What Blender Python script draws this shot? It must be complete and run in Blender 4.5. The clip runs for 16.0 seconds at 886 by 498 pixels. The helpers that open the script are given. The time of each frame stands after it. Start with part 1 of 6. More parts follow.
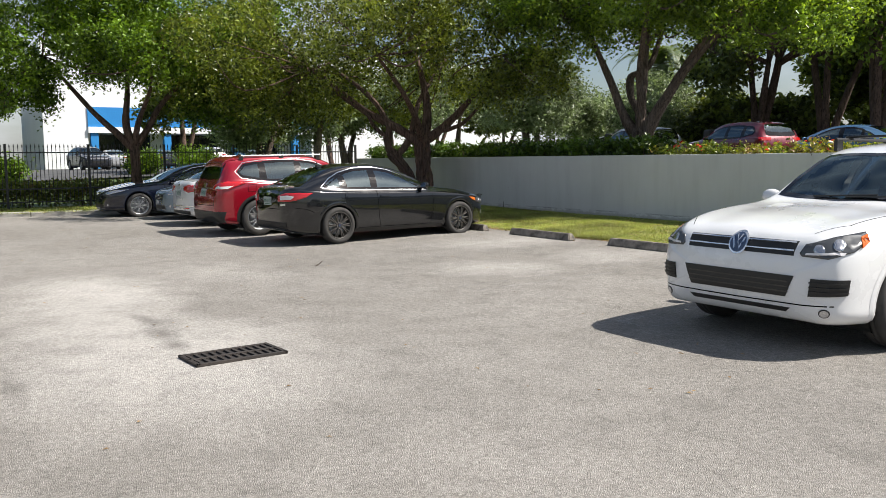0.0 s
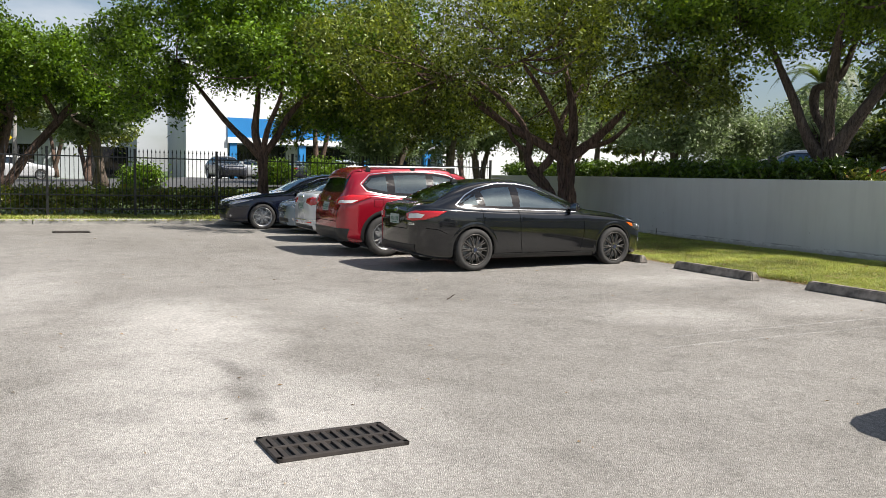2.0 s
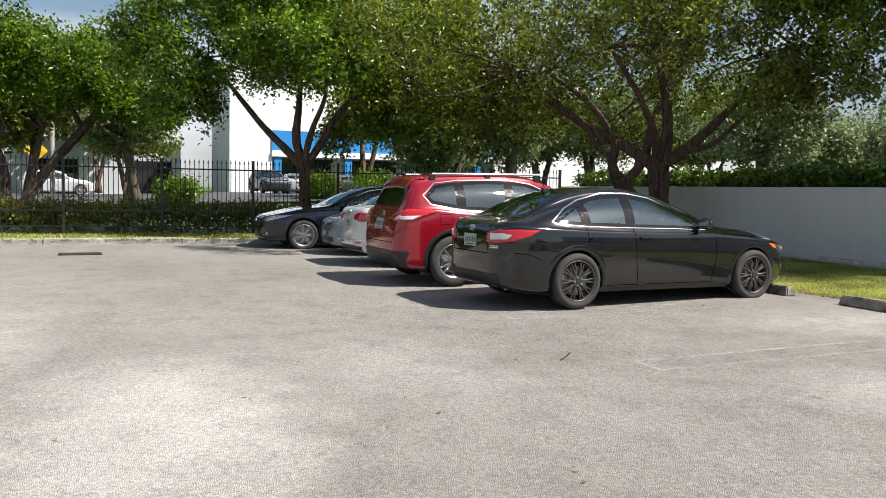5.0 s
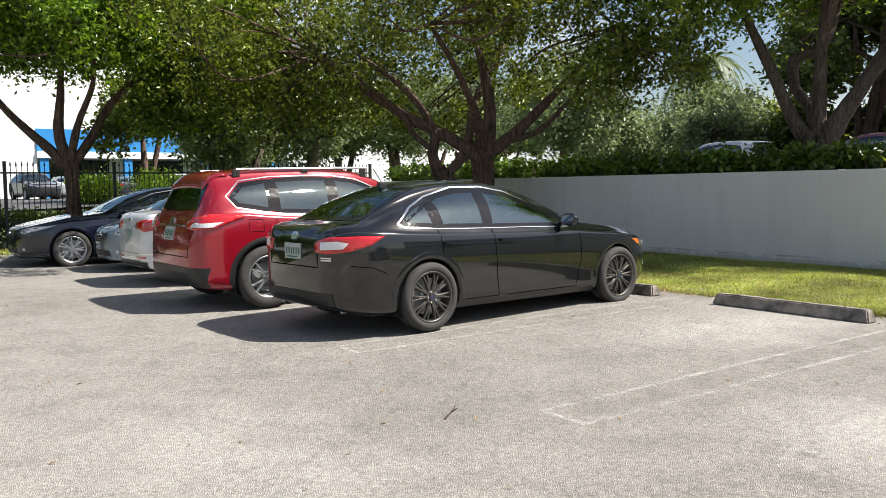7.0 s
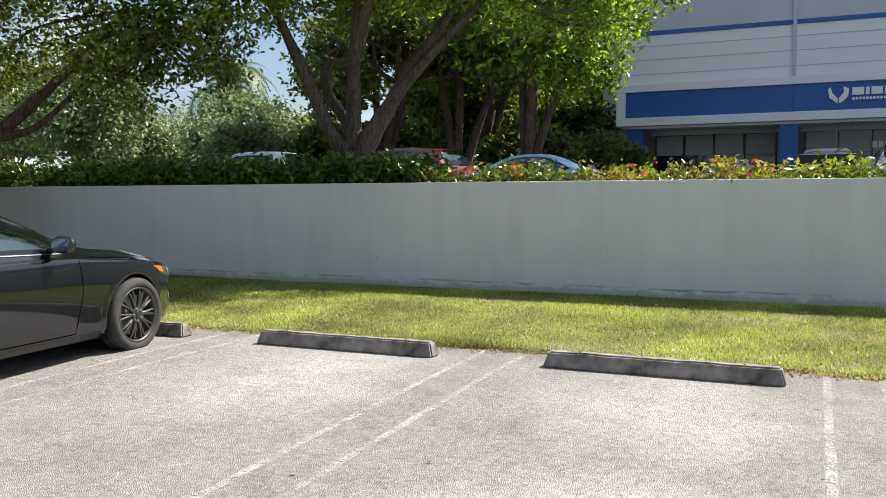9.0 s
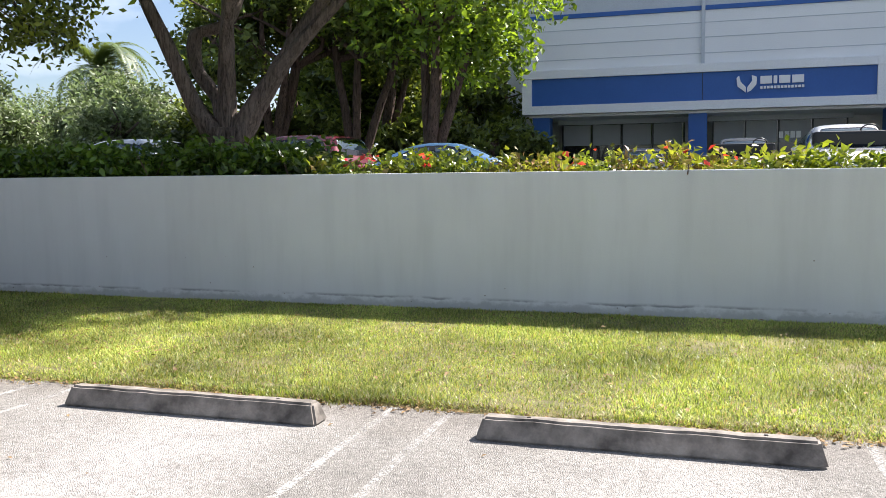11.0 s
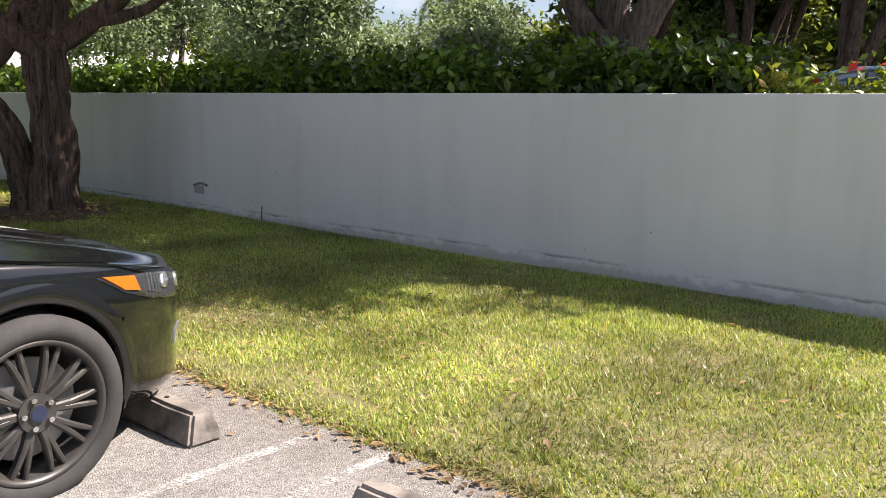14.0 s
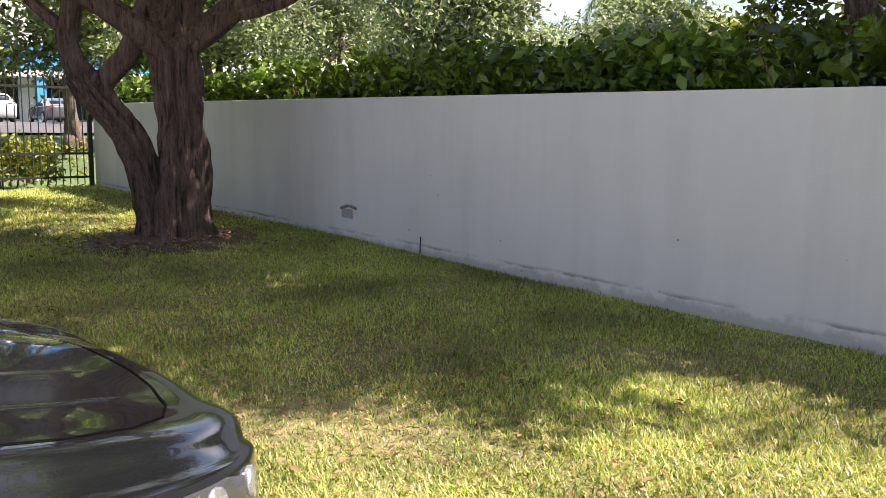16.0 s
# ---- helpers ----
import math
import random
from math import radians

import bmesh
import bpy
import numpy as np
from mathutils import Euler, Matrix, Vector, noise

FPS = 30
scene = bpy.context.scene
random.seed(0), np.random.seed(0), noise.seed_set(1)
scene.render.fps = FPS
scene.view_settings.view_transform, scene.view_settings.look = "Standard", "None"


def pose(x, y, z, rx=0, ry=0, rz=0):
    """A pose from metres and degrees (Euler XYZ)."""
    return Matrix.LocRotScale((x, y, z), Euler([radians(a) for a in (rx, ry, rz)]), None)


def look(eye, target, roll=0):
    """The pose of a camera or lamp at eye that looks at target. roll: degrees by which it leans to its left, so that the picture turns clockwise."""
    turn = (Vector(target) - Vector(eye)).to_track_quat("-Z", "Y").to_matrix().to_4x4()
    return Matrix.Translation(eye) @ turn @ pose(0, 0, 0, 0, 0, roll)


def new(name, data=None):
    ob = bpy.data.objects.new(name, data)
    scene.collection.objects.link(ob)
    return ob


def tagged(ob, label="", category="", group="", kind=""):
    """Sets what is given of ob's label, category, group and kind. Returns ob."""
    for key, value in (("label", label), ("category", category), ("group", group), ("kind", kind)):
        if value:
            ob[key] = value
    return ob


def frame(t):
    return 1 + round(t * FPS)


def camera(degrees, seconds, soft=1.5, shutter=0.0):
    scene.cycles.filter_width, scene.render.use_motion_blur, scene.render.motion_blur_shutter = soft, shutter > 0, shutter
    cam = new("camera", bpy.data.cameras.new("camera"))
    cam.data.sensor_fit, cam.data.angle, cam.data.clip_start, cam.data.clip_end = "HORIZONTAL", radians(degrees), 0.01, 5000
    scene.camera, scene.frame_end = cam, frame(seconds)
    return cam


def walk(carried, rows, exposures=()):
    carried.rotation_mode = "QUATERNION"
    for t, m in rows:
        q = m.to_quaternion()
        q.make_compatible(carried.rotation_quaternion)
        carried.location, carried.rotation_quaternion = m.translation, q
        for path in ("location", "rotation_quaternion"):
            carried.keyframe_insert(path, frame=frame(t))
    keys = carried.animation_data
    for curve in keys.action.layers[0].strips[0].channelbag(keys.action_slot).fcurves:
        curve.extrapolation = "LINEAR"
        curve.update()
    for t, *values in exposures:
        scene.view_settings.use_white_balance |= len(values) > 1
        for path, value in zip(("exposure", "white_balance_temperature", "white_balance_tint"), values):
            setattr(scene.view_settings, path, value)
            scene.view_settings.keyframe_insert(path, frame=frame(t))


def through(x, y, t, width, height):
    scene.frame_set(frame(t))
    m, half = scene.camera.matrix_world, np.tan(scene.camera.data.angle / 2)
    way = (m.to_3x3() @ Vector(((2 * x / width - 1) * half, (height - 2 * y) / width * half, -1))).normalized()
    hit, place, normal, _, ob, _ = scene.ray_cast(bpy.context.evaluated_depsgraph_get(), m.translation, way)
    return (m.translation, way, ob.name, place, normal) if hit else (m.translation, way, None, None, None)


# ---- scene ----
cam = camera(55.5, 16.0, soft=0.8)
PATH = [
    (0, (7.575, 0.969, 1.512), (5.901, 2.043, 1.3), -0.5),
    (0.5, (7.075, 1.236, 1.502), (5.402, 2.311, 1.294), -0.4),
    (1, (6.571, 1.446, 1.472), (4.833, 2.411, 1.252), 0.4),
    (1.5, (6.033, 1.638, 1.464), (4.292, 2.597, 1.249), 0.7),
    (2, (5.475, 1.808, 1.457), (3.657, 2.623, 1.287), 1.3),
    (2.5, (4.908, 1.948, 1.442), (3.071, 2.723, 1.282), 1.3),
    (3, (4.359, 2.152, 1.401), (2.498, 2.869, 1.256), 1.1),
    (3.5, (3.853, 2.269, 1.38), (1.979, 2.953, 1.236), 1.3),
    (4, (3.345, 2.412, 1.356), (1.471, 3.093, 1.209), 1.3),
    (4.2, (3.138, 2.453, 1.364), (1.263, 3.134, 1.216), 1.4),
    (6.3, (0.846, 2.955, 1.369), (-0.989, 3.743, 1.259), -0.1),
    (6.5, (0.644, 3.019, 1.364), (-1.185, 3.822, 1.257), -0.1),
    (7, (0.17, 3.21, 1.363), (-1.466, 4.351, 1.219), -0.7),
    (7.5, (-0.278, 3.564, 1.364), (-1.744, 4.917, 1.227), -0.1),
    (8, (-0.626, 3.894, 1.377), (-1.883, 5.445, 1.248), 0.1),
    (8.5, (-0.895, 4.342, 1.377), (-1.971, 6.023, 1.25), -0.6),
    (9, (-1.137, 4.744, 1.384), (-1.945, 6.568, 1.258), -0.2),
    (9.5, (-1.338, 5.207, 1.4), (-1.949, 7.105, 1.253), -0.2),
    (12, (-2.468, 7.699, 1.421), (-3.053, 9.606, 1.274), -0.4),
    (12.5, (-2.807, 8.143, 1.409), (-3.528, 10.002, 1.259), -0.3),
    (13, (-3.153, 8.593, 1.39), (-4.073, 10.355, 1.168), 0.0),
    (13.5, (-3.554, 9.001, 1.375), (-4.609, 10.679, 1.111), 0.9),
    (14, (-3.99, 9.374, 1.338), (-5.253, 10.894, 1.032), 1.5),
    (14.5, (-4.432, 9.707, 1.323), (-5.811, 11.119, 0.997), 2.7),
    (15, (-4.879, 10.058, 1.325), (-6.264, 11.465, 1.005), 2.7),
    (15.5, (-5.272, 10.348, 1.355), (-6.746, 11.663, 1.043), 1.6),
    (16, (-5.664, 10.624, 1.338), (-7.181, 11.893, 1.041), 0.9),
]
walk(cam, [(t, look(eye, target, roll)) for t, eye, target, roll in PATH],
     exposures=[(0.0, 0.6, 6500, 10), (4.0, 0.62, 6500, 10), (7.0, 0.9, 6550, 10), (9.0, 1.03, 6350, 11), (12.0, 1.4, 6300, 15), (13.0, 1.38, 6600, 17),
                (14.5, 1.22, 6650, 19), (15.2, 1.46, 6700, 21), (16.0, 1.78, 6800, 22)])

# ---- world, sun, exposure ----
SUN = Vector((0.55, 0.62, 1.0)).normalized()
world = bpy.data.worlds.new("sky")
scene.world = world
world.use_nodes = True
wn, wl = world.node_tree.nodes, world.node_tree.links
wn.clear()
w_out, w_bg, w_sky = wn.new("ShaderNodeOutputWorld"), wn.new("ShaderNodeBackground"), wn.new("ShaderNodeTexSky")
w_sky.sky_type, w_sky.sun_disc = "NISHITA", False
w_sky.sun_elevation, w_sky.sun_rotation = math.asin(SUN.z), math.atan2(SUN.x, SUN.y)
w_sky.dust_density = 1.5
# broken cloud over the blue
w_tc, w_map, w_noise, w_ramp, w_mix = (wn.new("ShaderNodeTexCoord"), wn.new("ShaderNodeMapping"), wn.new("ShaderNodeTexNoise"),
                                      wn.new("ShaderNodeValToRGB"), wn.new("ShaderNodeMix"))
w_map.inputs["Scale"].default_value = (1.6, 1.6, 4.5)
w_noise.inputs["Scale"].default_value, w_noise.inputs["Detail"].default_value = 1.7, 7
w_ramp.color_ramp.elements[0].position, w_ramp.color_ramp.elements[1].position = 0.5, 0.72
w_mix.data_type = "RGBA"
w_mix.inputs["B"].default_value = (8.0, 8.3, 8.8, 1)
wl.new(w_tc.outputs["Generated"], w_map.inputs["Vector"])
wl.new(w_map.outputs[0], w_noise.inputs["Vector"])
wl.new(w_noise.outputs["Fac"], w_ramp.inputs["Fac"])
wl.new(w_ramp.outputs["Color"], w_mix.inputs["Factor"])
wl.new(w_sky.outputs[0], w_mix.inputs["A"])
wl.new(w_mix.outputs["Result"], w_bg.inputs["Color"])
w_bg.inputs["Strength"].default_value = 0.07
wl.new(w_bg.outputs[0], w_out.inputs["Surface"])
sun = new("sun", bpy.data.lights.new("sun", "SUN"))
sun.data.energy, sun.data.angle, sun.data.color = 5.0, radians(0.53), (1.0, 0.95, 0.875)
sun.matrix_world = look(SUN * 60, (0, 0, 0))


# ---- materials ----
def shader(name, color, rough=0.6, metal=0.0, coat=0.0, spec=0.5):
    m = bpy.data.materials.new(name)
    m.use_nodes = True
    b = m.node_tree.nodes["Principled BSDF"]
    b.inputs["Base Color"].default_value = (*color, 1)
    b.inputs["Roughness"].default_value, b.inputs["Metallic"].default_value = rough, metal
    b.inputs["Coat Weight"].default_value, b.inputs["Coat Roughness"].default_value = coat, 0.03
    b.inputs["Specular IOR Level"].default_value = spec
    return m


def node(m, kind, **inputs):
    n = m.node_tree.nodes.new(kind)
    for k, v in inputs.items():
        n.inputs[k.replace("_", " ")].default_value = v
    return n


def link(m, a, b):
    m.node_tree.links.new(a, b)


def place(m):
    return node(m, "ShaderNodeTexCoord").outputs["Object"]


def noise_of(m, scale, detail=4.0, rough=0.55, vec=None):
    n = node(m, "ShaderNodeTexNoise", Scale=scale, Detail=detail, Roughness=rough)
    link(m, vec or place(m), n.inputs["Vector"])
    return n.outputs["Fac"]


def ramp(m, fac, stops):
    r = node(m, "ShaderNodeValToRGB")
    e = r.color_ramp.elements
    while len(e) < len(stops):
        e.new(0.5)
    for i, (p, c) in enumerate(stops):
        e[i].position = p
        e[i].color = (*c, 1) if isinstance(c, tuple) else (c, c, c, 1)
    link(m, fac, r.inputs["Fac"])
    return r.outputs["Color"]


def mixed(m, fac, a, b, mode="MIX"):
    n = m.node_tree.nodes.new("ShaderNodeMix")
    n.data_type, n.blend_type = "RGBA", mode
    for s, v in (("Factor", fac), ("A", a), ("B", b)):
        if isinstance(v, (int, float)):
            n.inputs[s].default_value = v if s == "Factor" else (v, v, v, 1)
        elif isinstance(v, tuple):
            n.inputs[s].default_value = (*v, 1)
        else:
            link(m, v, n.inputs[s])
    return n.outputs["Result"]


def bump(m, height, strength, distance):
    b = node(m, "ShaderNodeBump", Strength=strength, Distance=distance)
    link(m, height, b.inputs["Height"])
    link(m, b.outputs[0], m.node_tree.nodes["Principled BSDF"].inputs["Normal"])


def base(m, color):
    link(m, color, m.node_tree.nodes["Principled BSDF"].inputs["Base Color"])


def grainy(name, a, b, big=1.5, small=40.0, rough=0.8, relief=0.3, depth=0.004, **k):
    """A rough surface with blotches at one scale and grain at another."""
    m = shader(name, a, rough, **k)
    c = ramp(m, noise_of(m, big, 5), [(0.3, a), (0.72, b)])
    g = noise_of(m, small, 3)
    c = mixed(m, 0.35, c, ramp(m, g, [(0.3, 0.55), (0.7, 1.0)]), "MULTIPLY")
    base(m, c)
    bump(m, g, relief, depth)
    return m


def patch(m, vec, x, y, rx, ry, core=0.25):
    """1 inside an oval stain of the ground, falling to 0 at its edge."""
    a, b, c = (m.node_tree.nodes.new("ShaderNodeVectorMath") for _ in range(3))
    a.operation, b.operation, c.operation = "SUBTRACT", "MULTIPLY", "LENGTH"
    a.inputs[1].default_value, b.inputs[1].default_value = (x, y, 0), (1 / rx, 1 / ry, 0)
    link(m, vec, a.inputs[0])
    link(m, a.outputs[0], b.inputs[0])
    link(m, b.outputs[0], c.inputs[0])
    return ramp(m, c.outputs["Value"], [(core, 1.0), (1.0, 0.0)])


def asphalt_material():
    m = shader("worn_asphalt", (0.2, 0.19, 0.18), 0.9, spec=0.25)
    v = place(m)
    # ragged outlines for all the patches
    warp = node(m, "ShaderNodeTexNoise", Scale=1.1, Detail=5.0, Roughness=0.6)
    link(m, v, warp.inputs["Vector"])
    off = node(m, "ShaderNodeVectorMath")
    off.operation = "MULTIPLY_ADD"
    off.inputs[1].default_value = (1.5, 1.5, 0)
    link(m, warp.outputs["Color"], off.inputs[0])
    sub = node(m, "ShaderNodeVectorMath")
    sub.operation = "ADD"
    sub.inputs[1].default_value = (-0.75, -0.75, 0)
    link(m, v, sub.inputs[0])
    link(m, sub.outputs[0], off.inputs[2])
    w = off.outputs[0]
    worn = ramp(m, noise_of(m, 0.22, 6, 0.62, v), [(0.3, (0.34, 0.322, 0.297)), (0.5, (0.42, 0.4, 0.372)), (0.72, (0.5, 0.478, 0.448))])
    c = worn
    # silt dried pale round the drain, on the way to it and in the middle of the bays
    for x, y, rx, ry, k in ((0.7, 2.7, 2.6, 1.7, 0.7), (-1.4, 2.6, 2.2, 1.2, 0.6), (-3.4, 3.0, 2.2, 1.1, 0.9), (-6.4, 1.2, 3.0, 1.0, 0.5), (-2.1, 8.0, 1.1, 1.0, 0.55), (-1.9, 10.2, 1.1, 1.3, 0.45), (-4.75, 10.2, 1.0, 1.4, 0.4), (0.9, 9.9, 1.0, 1.6, 0.4), (-4.3, 4.8, 1.8, 0.9, 0.35)):
        q = node(m, "ShaderNodeMath")
        q.operation = "MULTIPLY"
        link(m, patch(m, w, x, y, rx, ry), q.inputs[0])
        q.inputs[1].default_value = k
        c = mixed(m, q.outputs[0], c, (0.75, 0.724, 0.69))
    # oil and damp: dark streak towards the drain, drips in the bays, the tracks along the markings
    for x, y, rx, ry, k in ((-0.35, 2.94, 0.5, 0.17, 0.55), (-1.15, 2.98, 0.45, 0.14, 0.5), (0.2, 2.9, 0.3, 0.16, 0.6), (-0.75, 3.05, 0.6, 0.25, 0.3), (0.9, 1.55, 0.9, 0.12, 0.35), (-2.3, 7.25, 0.09, 0.06, 0.5), (-4.7, 8.2, 0.5, 0.4, 0.22), (-4.05, 6.0, 0.5, 0.8, 0.15), (-7.6, 7.0, 0.8, 1.0, 0.3)):
        q = node(m, "ShaderNodeMath")
        q.operation = "MULTIPLY"
        small = node(m, "ShaderNodeVectorMath")
        small.operation = "MULTIPLY_ADD"
        small.inputs[1].default_value = (0.16, 0.16, 0)
        link(m, warp.outputs["Color"], small.inputs[0])
        link(m, v, small.inputs[2])
        link(m, patch(m, small.outputs[0], x + 0.08, y + 0.08, rx, ry, 0.1), q.inputs[0])
        q.inputs[1].default_value = k
        c = mixed(m, q.outputs[0], c, (0.12, 0.112, 0.1))
    for k in range(-2, 3):
        q = node(m, "ShaderNodeMath")
        q.operation = "MULTIPLY"
        link(m, patch(m, w, -3.61 + 2.765 * k, 9.6, 0.62, 3.4, 0.2), q.inputs[0])
        q.inputs[1].default_value = 0.4
        c = mixed(m, q.outputs[0], c, (0.3, 0.285, 0.26))
    q = node(m, "ShaderNodeMath")
    q.operation = "MULTIPLY"
    link(m, patch(m, w, -4.5, 11.75, 10.0, 0.6, 0.3), q.inputs[0])
    q.inputs[1].default_value = 0.55
    c = mixed(m, q.outputs[0], c, (0.27, 0.24, 0.21))
    blot = ramp(m, noise_of(m, 2.6, 7, 0.7, v), [(0.34, 0.72), (0.5, 1.0), (0.7, 1.12)])
    c = mixed(m, 0.6, c, blot, "MULTIPLY")
    # the stones: pale and dark chips with deep joints between them
    vor = node(m, "ShaderNodeTexVoronoi", Scale=115.0)
    link(m, v, vor.inputs["Vector"])
    stone = ramp(m, vor.outputs["Distance"], [(0.12, 1.0), (0.55, 0.18)])
    chip = ramp(m, vor.outputs["Color"], [(0.15, (0.58, 0.56, 0.53)), (0.45, (0.97, 0.95, 0.92)), (0.85, (1.25, 1.235, 1.21))])
    c = mixed(m, 0.5, c, stone, "MULTIPLY")
    c = mixed(m, 0.75, c, chip, "MULTIPLY")
    c = mixed(m, 0.5, c, ramp(m, noise_of(m, 24, 5, 0.75, v), [(0.36, 0.5), (0.6, 1.2)]), "MULTIPLY")
    base(m, c)
    bump(m, stone, 0.8, 0.008)
    return m


def paint_material():
    """White line paint, flaked away in many small places."""
    m = shader("worn_white_line", (0.5, 0.49, 0.47), 0.85, spec=0.25)
    g = noise_of(m, 70, 4)
    base(m, mixed(m, 0.5, ramp(m, noise_of(m, 4, 5), [(0.3, (0.46, 0.44, 0.41)), (0.7, (0.66, 0.64, 0.6))]), ramp(m, g, [(0.3, 0.5), (0.7, 1.0)]), "MULTIPLY"))
    vor = node(m, "ShaderNodeTexVoronoi", Scale=80.0)
    link(m, place(m), vor.inputs["Vector"])
    keep = mixed(m, 0.5, noise_of(m, 7, 6, 0.75), mixed(m, 0.6, noise_of(m, 1.3, 3), vor.outputs["Distance"]))
    link(m, ramp(m, keep, [(0.43, 0.0), (0.54, 0.6)]), m.node_tree.nodes["Principled BSDF"].inputs["Alpha"])
    return m


def croton_material():
    """Mottled shrub: yellow-green shoots, and stretches of russet and brown."""
    m = leaf_material("croton_leaf", (0.045, 0.085, 0.014), (0.28, 0.34, 0.05), 0.32, 0.3)
    geo = node(m, "ShaderNodeNewGeometry")
    warm = ramp(m, geo.outputs["Random Per Island"], [(0.0, (0.07, 0.035, 0.025)), (0.4, (0.22, 0.1, 0.06)), (0.7, (0.3, 0.17, 0.05)), (0.88, (0.33, 0.31, 0.06)), (1.0, (0.36, 0.07, 0.06))])
    b = m.node_tree.nodes["Principled BSDF"]
    cool = b.inputs["Base Color"].links[0].from_socket
    base(m, mixed(m, ramp(m, noise_of(m, 0.75, 4, 0.6), [(0.46, 0.0), (0.56, 1.0)]), cool, warm))
    return m


def leaf_material(name, dark, light, rough=0.42, through=0.35, wild=(), glow=(1.9, 1.8, 0.55)):
    m = shader(name, dark, rough, spec=0.4)
    geo = node(m, "ShaderNodeNewGeometry")
    rnd = geo.outputs["Random Per Island"]
    stops = [(0.0, dark), (0.8, light)] + list(wild)
    c = ramp(m, rnd, stops)
    big = ramp(m, noise_of(m, 0.8, 3), [(0.32, 0.5), (0.68, 1.35)])
    c = mixed(m, 1.0, c, big, "MULTIPLY")
    base(m, c)
    nt = m.node_tree
    tr = nt.nodes.new("ShaderNodeBsdfTranslucent")
    link(m, mixed(m, 1.0, c, glow, "MULTIPLY"), tr.inputs["Color"])
    mx = nt.nodes.new("ShaderNodeMixShader")
    mx.inputs[0].default_value = through
    link(m, nt.nodes["Principled BSDF"].outputs[0], mx.inputs[1])
    link(m, tr.outputs[0], mx.inputs[2])
    link(m, mx.outputs[0], nt.nodes["Material Output"].inputs["Surface"])
    return m


def bark_material(name, a, b):
    """Long furrows between raised, flaking plates."""
    m = shader(name, a, 0.85, spec=0.25)
    mp = node(m, "ShaderNodeMapping", Scale=(20.0, 20.0, 2.6))
    link(m, place(m), mp.inputs["Vector"])
    n = node(m, "ShaderNodeTexNoise", Scale=1.0, Detail=8.0, Roughness=0.7, Distortion=0.6)
    link(m, mp.outputs[0], n.inputs["Vector"])
    fine = node(m, "ShaderNodeMapping", Scale=(70.0, 70.0, 12.0))
    link(m, place(m), fine.inputs["Vector"])
    f = noise_of(m, 1.0, 5, 0.7, fine.outputs[0])
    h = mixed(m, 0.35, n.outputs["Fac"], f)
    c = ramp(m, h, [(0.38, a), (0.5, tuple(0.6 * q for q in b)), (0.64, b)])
    c = mixed(m, 0.5, c, ramp(m, noise_of(m, 1.6, 4), [(0.35, (0.7, 0.66, 0.64)), (0.7, (1.25, 1.15, 1.08))]), "MULTIPLY")
    base(m, c)
    bump(m, h, 1.0, 0.05)
    return m


def wall_material():
    m = shader("painted_render", (0.6, 0.62, 0.6), 0.85, spec=0.3)
    c = ramp(m, noise_of(m, 0.5, 5), [(0.3, (0.57, 0.58, 0.565)), (0.7, (0.65, 0.665, 0.65))])
    mp = node(m, "ShaderNodeMapping", Scale=(2.2, 2.2, 0.25))
    link(m, place(m), mp.inputs["Vector"])
    streak = noise_of(m, 1.6, 5, 0.6, mp.outputs[0])
    c = mixed(m, 0.28, c, ramp(m, streak, [(0.3, 0.72), (0.55, 1.0)]), "MULTIPLY")
    # splash dirt on the lowest hand's width
    sep = node(m, "ShaderNodeSeparateXYZ")
    link(m, place(m), sep.inputs[0])
    add = node(m, "ShaderNodeMath")
    add.operation = "MULTIPLY_ADD"
    link(m, noise_of(m, 5.0, 9, 0.7), add.inputs[0])
    add.inputs[1].default_value = -0.3
    link(m, sep.outputs["Z"], add.inputs[2])
    c = mixed(m, 0.5, c, ramp(m, add.outputs[0], [(0.0, (0.42, 0.41, 0.385)), (0.05, (1.0, 1.0, 1.0))]), "MULTIPLY")
    # the ragged joint above the footing
    wav = node(m, "ShaderNodeMath")
    wav.operation = "MULTIPLY_ADD"
    link(m, noise_of(m, 2.2, 6, 0.65), wav.inputs[0])
    wav.inputs[1].default_value = 0.075
    link(m, sep.outputs["Z"], wav.inputs[2])
    joint = ramp(m, wav.outputs[0], [(0.238, 1.0), (0.247, 0.3), (0.254, 0.3), (0.275, 1.0)])
    gaps = ramp(m, noise_of(m, 1.1, 5, 0.7), [(0.44, 0.0), (0.58, 1.0)])
    c = mixed(m, gaps, c, mixed(m, 0.75, c, joint, "MULTIPLY"))
    base(m, c)
    bump(m, noise_of(m, 60, 4), 0.35, 0.004)
    return m


def car_paint(name, color, metal=0.35, rough=0.32):
    m = shader(name, color, rough, metal, coat=1.0, spec=0.5 if max(color) > 0.1 else 0.3)
    sp = noise_of(m, 900, 2)
    base(m, mixed(m, 0.12, tuple(color), ramp(m, sp, [(0.35, 0.35), (0.7, 1.0)]), "MULTIPLY"))
    # thin film of dust
    r = ramp(m, noise_of(m, 2.2, 5), [(0.35, rough * 0.8), (0.75, min(1.0, rough * 1.5))])
    link(m, r, m.node_tree.nodes["Principled BSDF"].inputs["Roughness"])
    return m


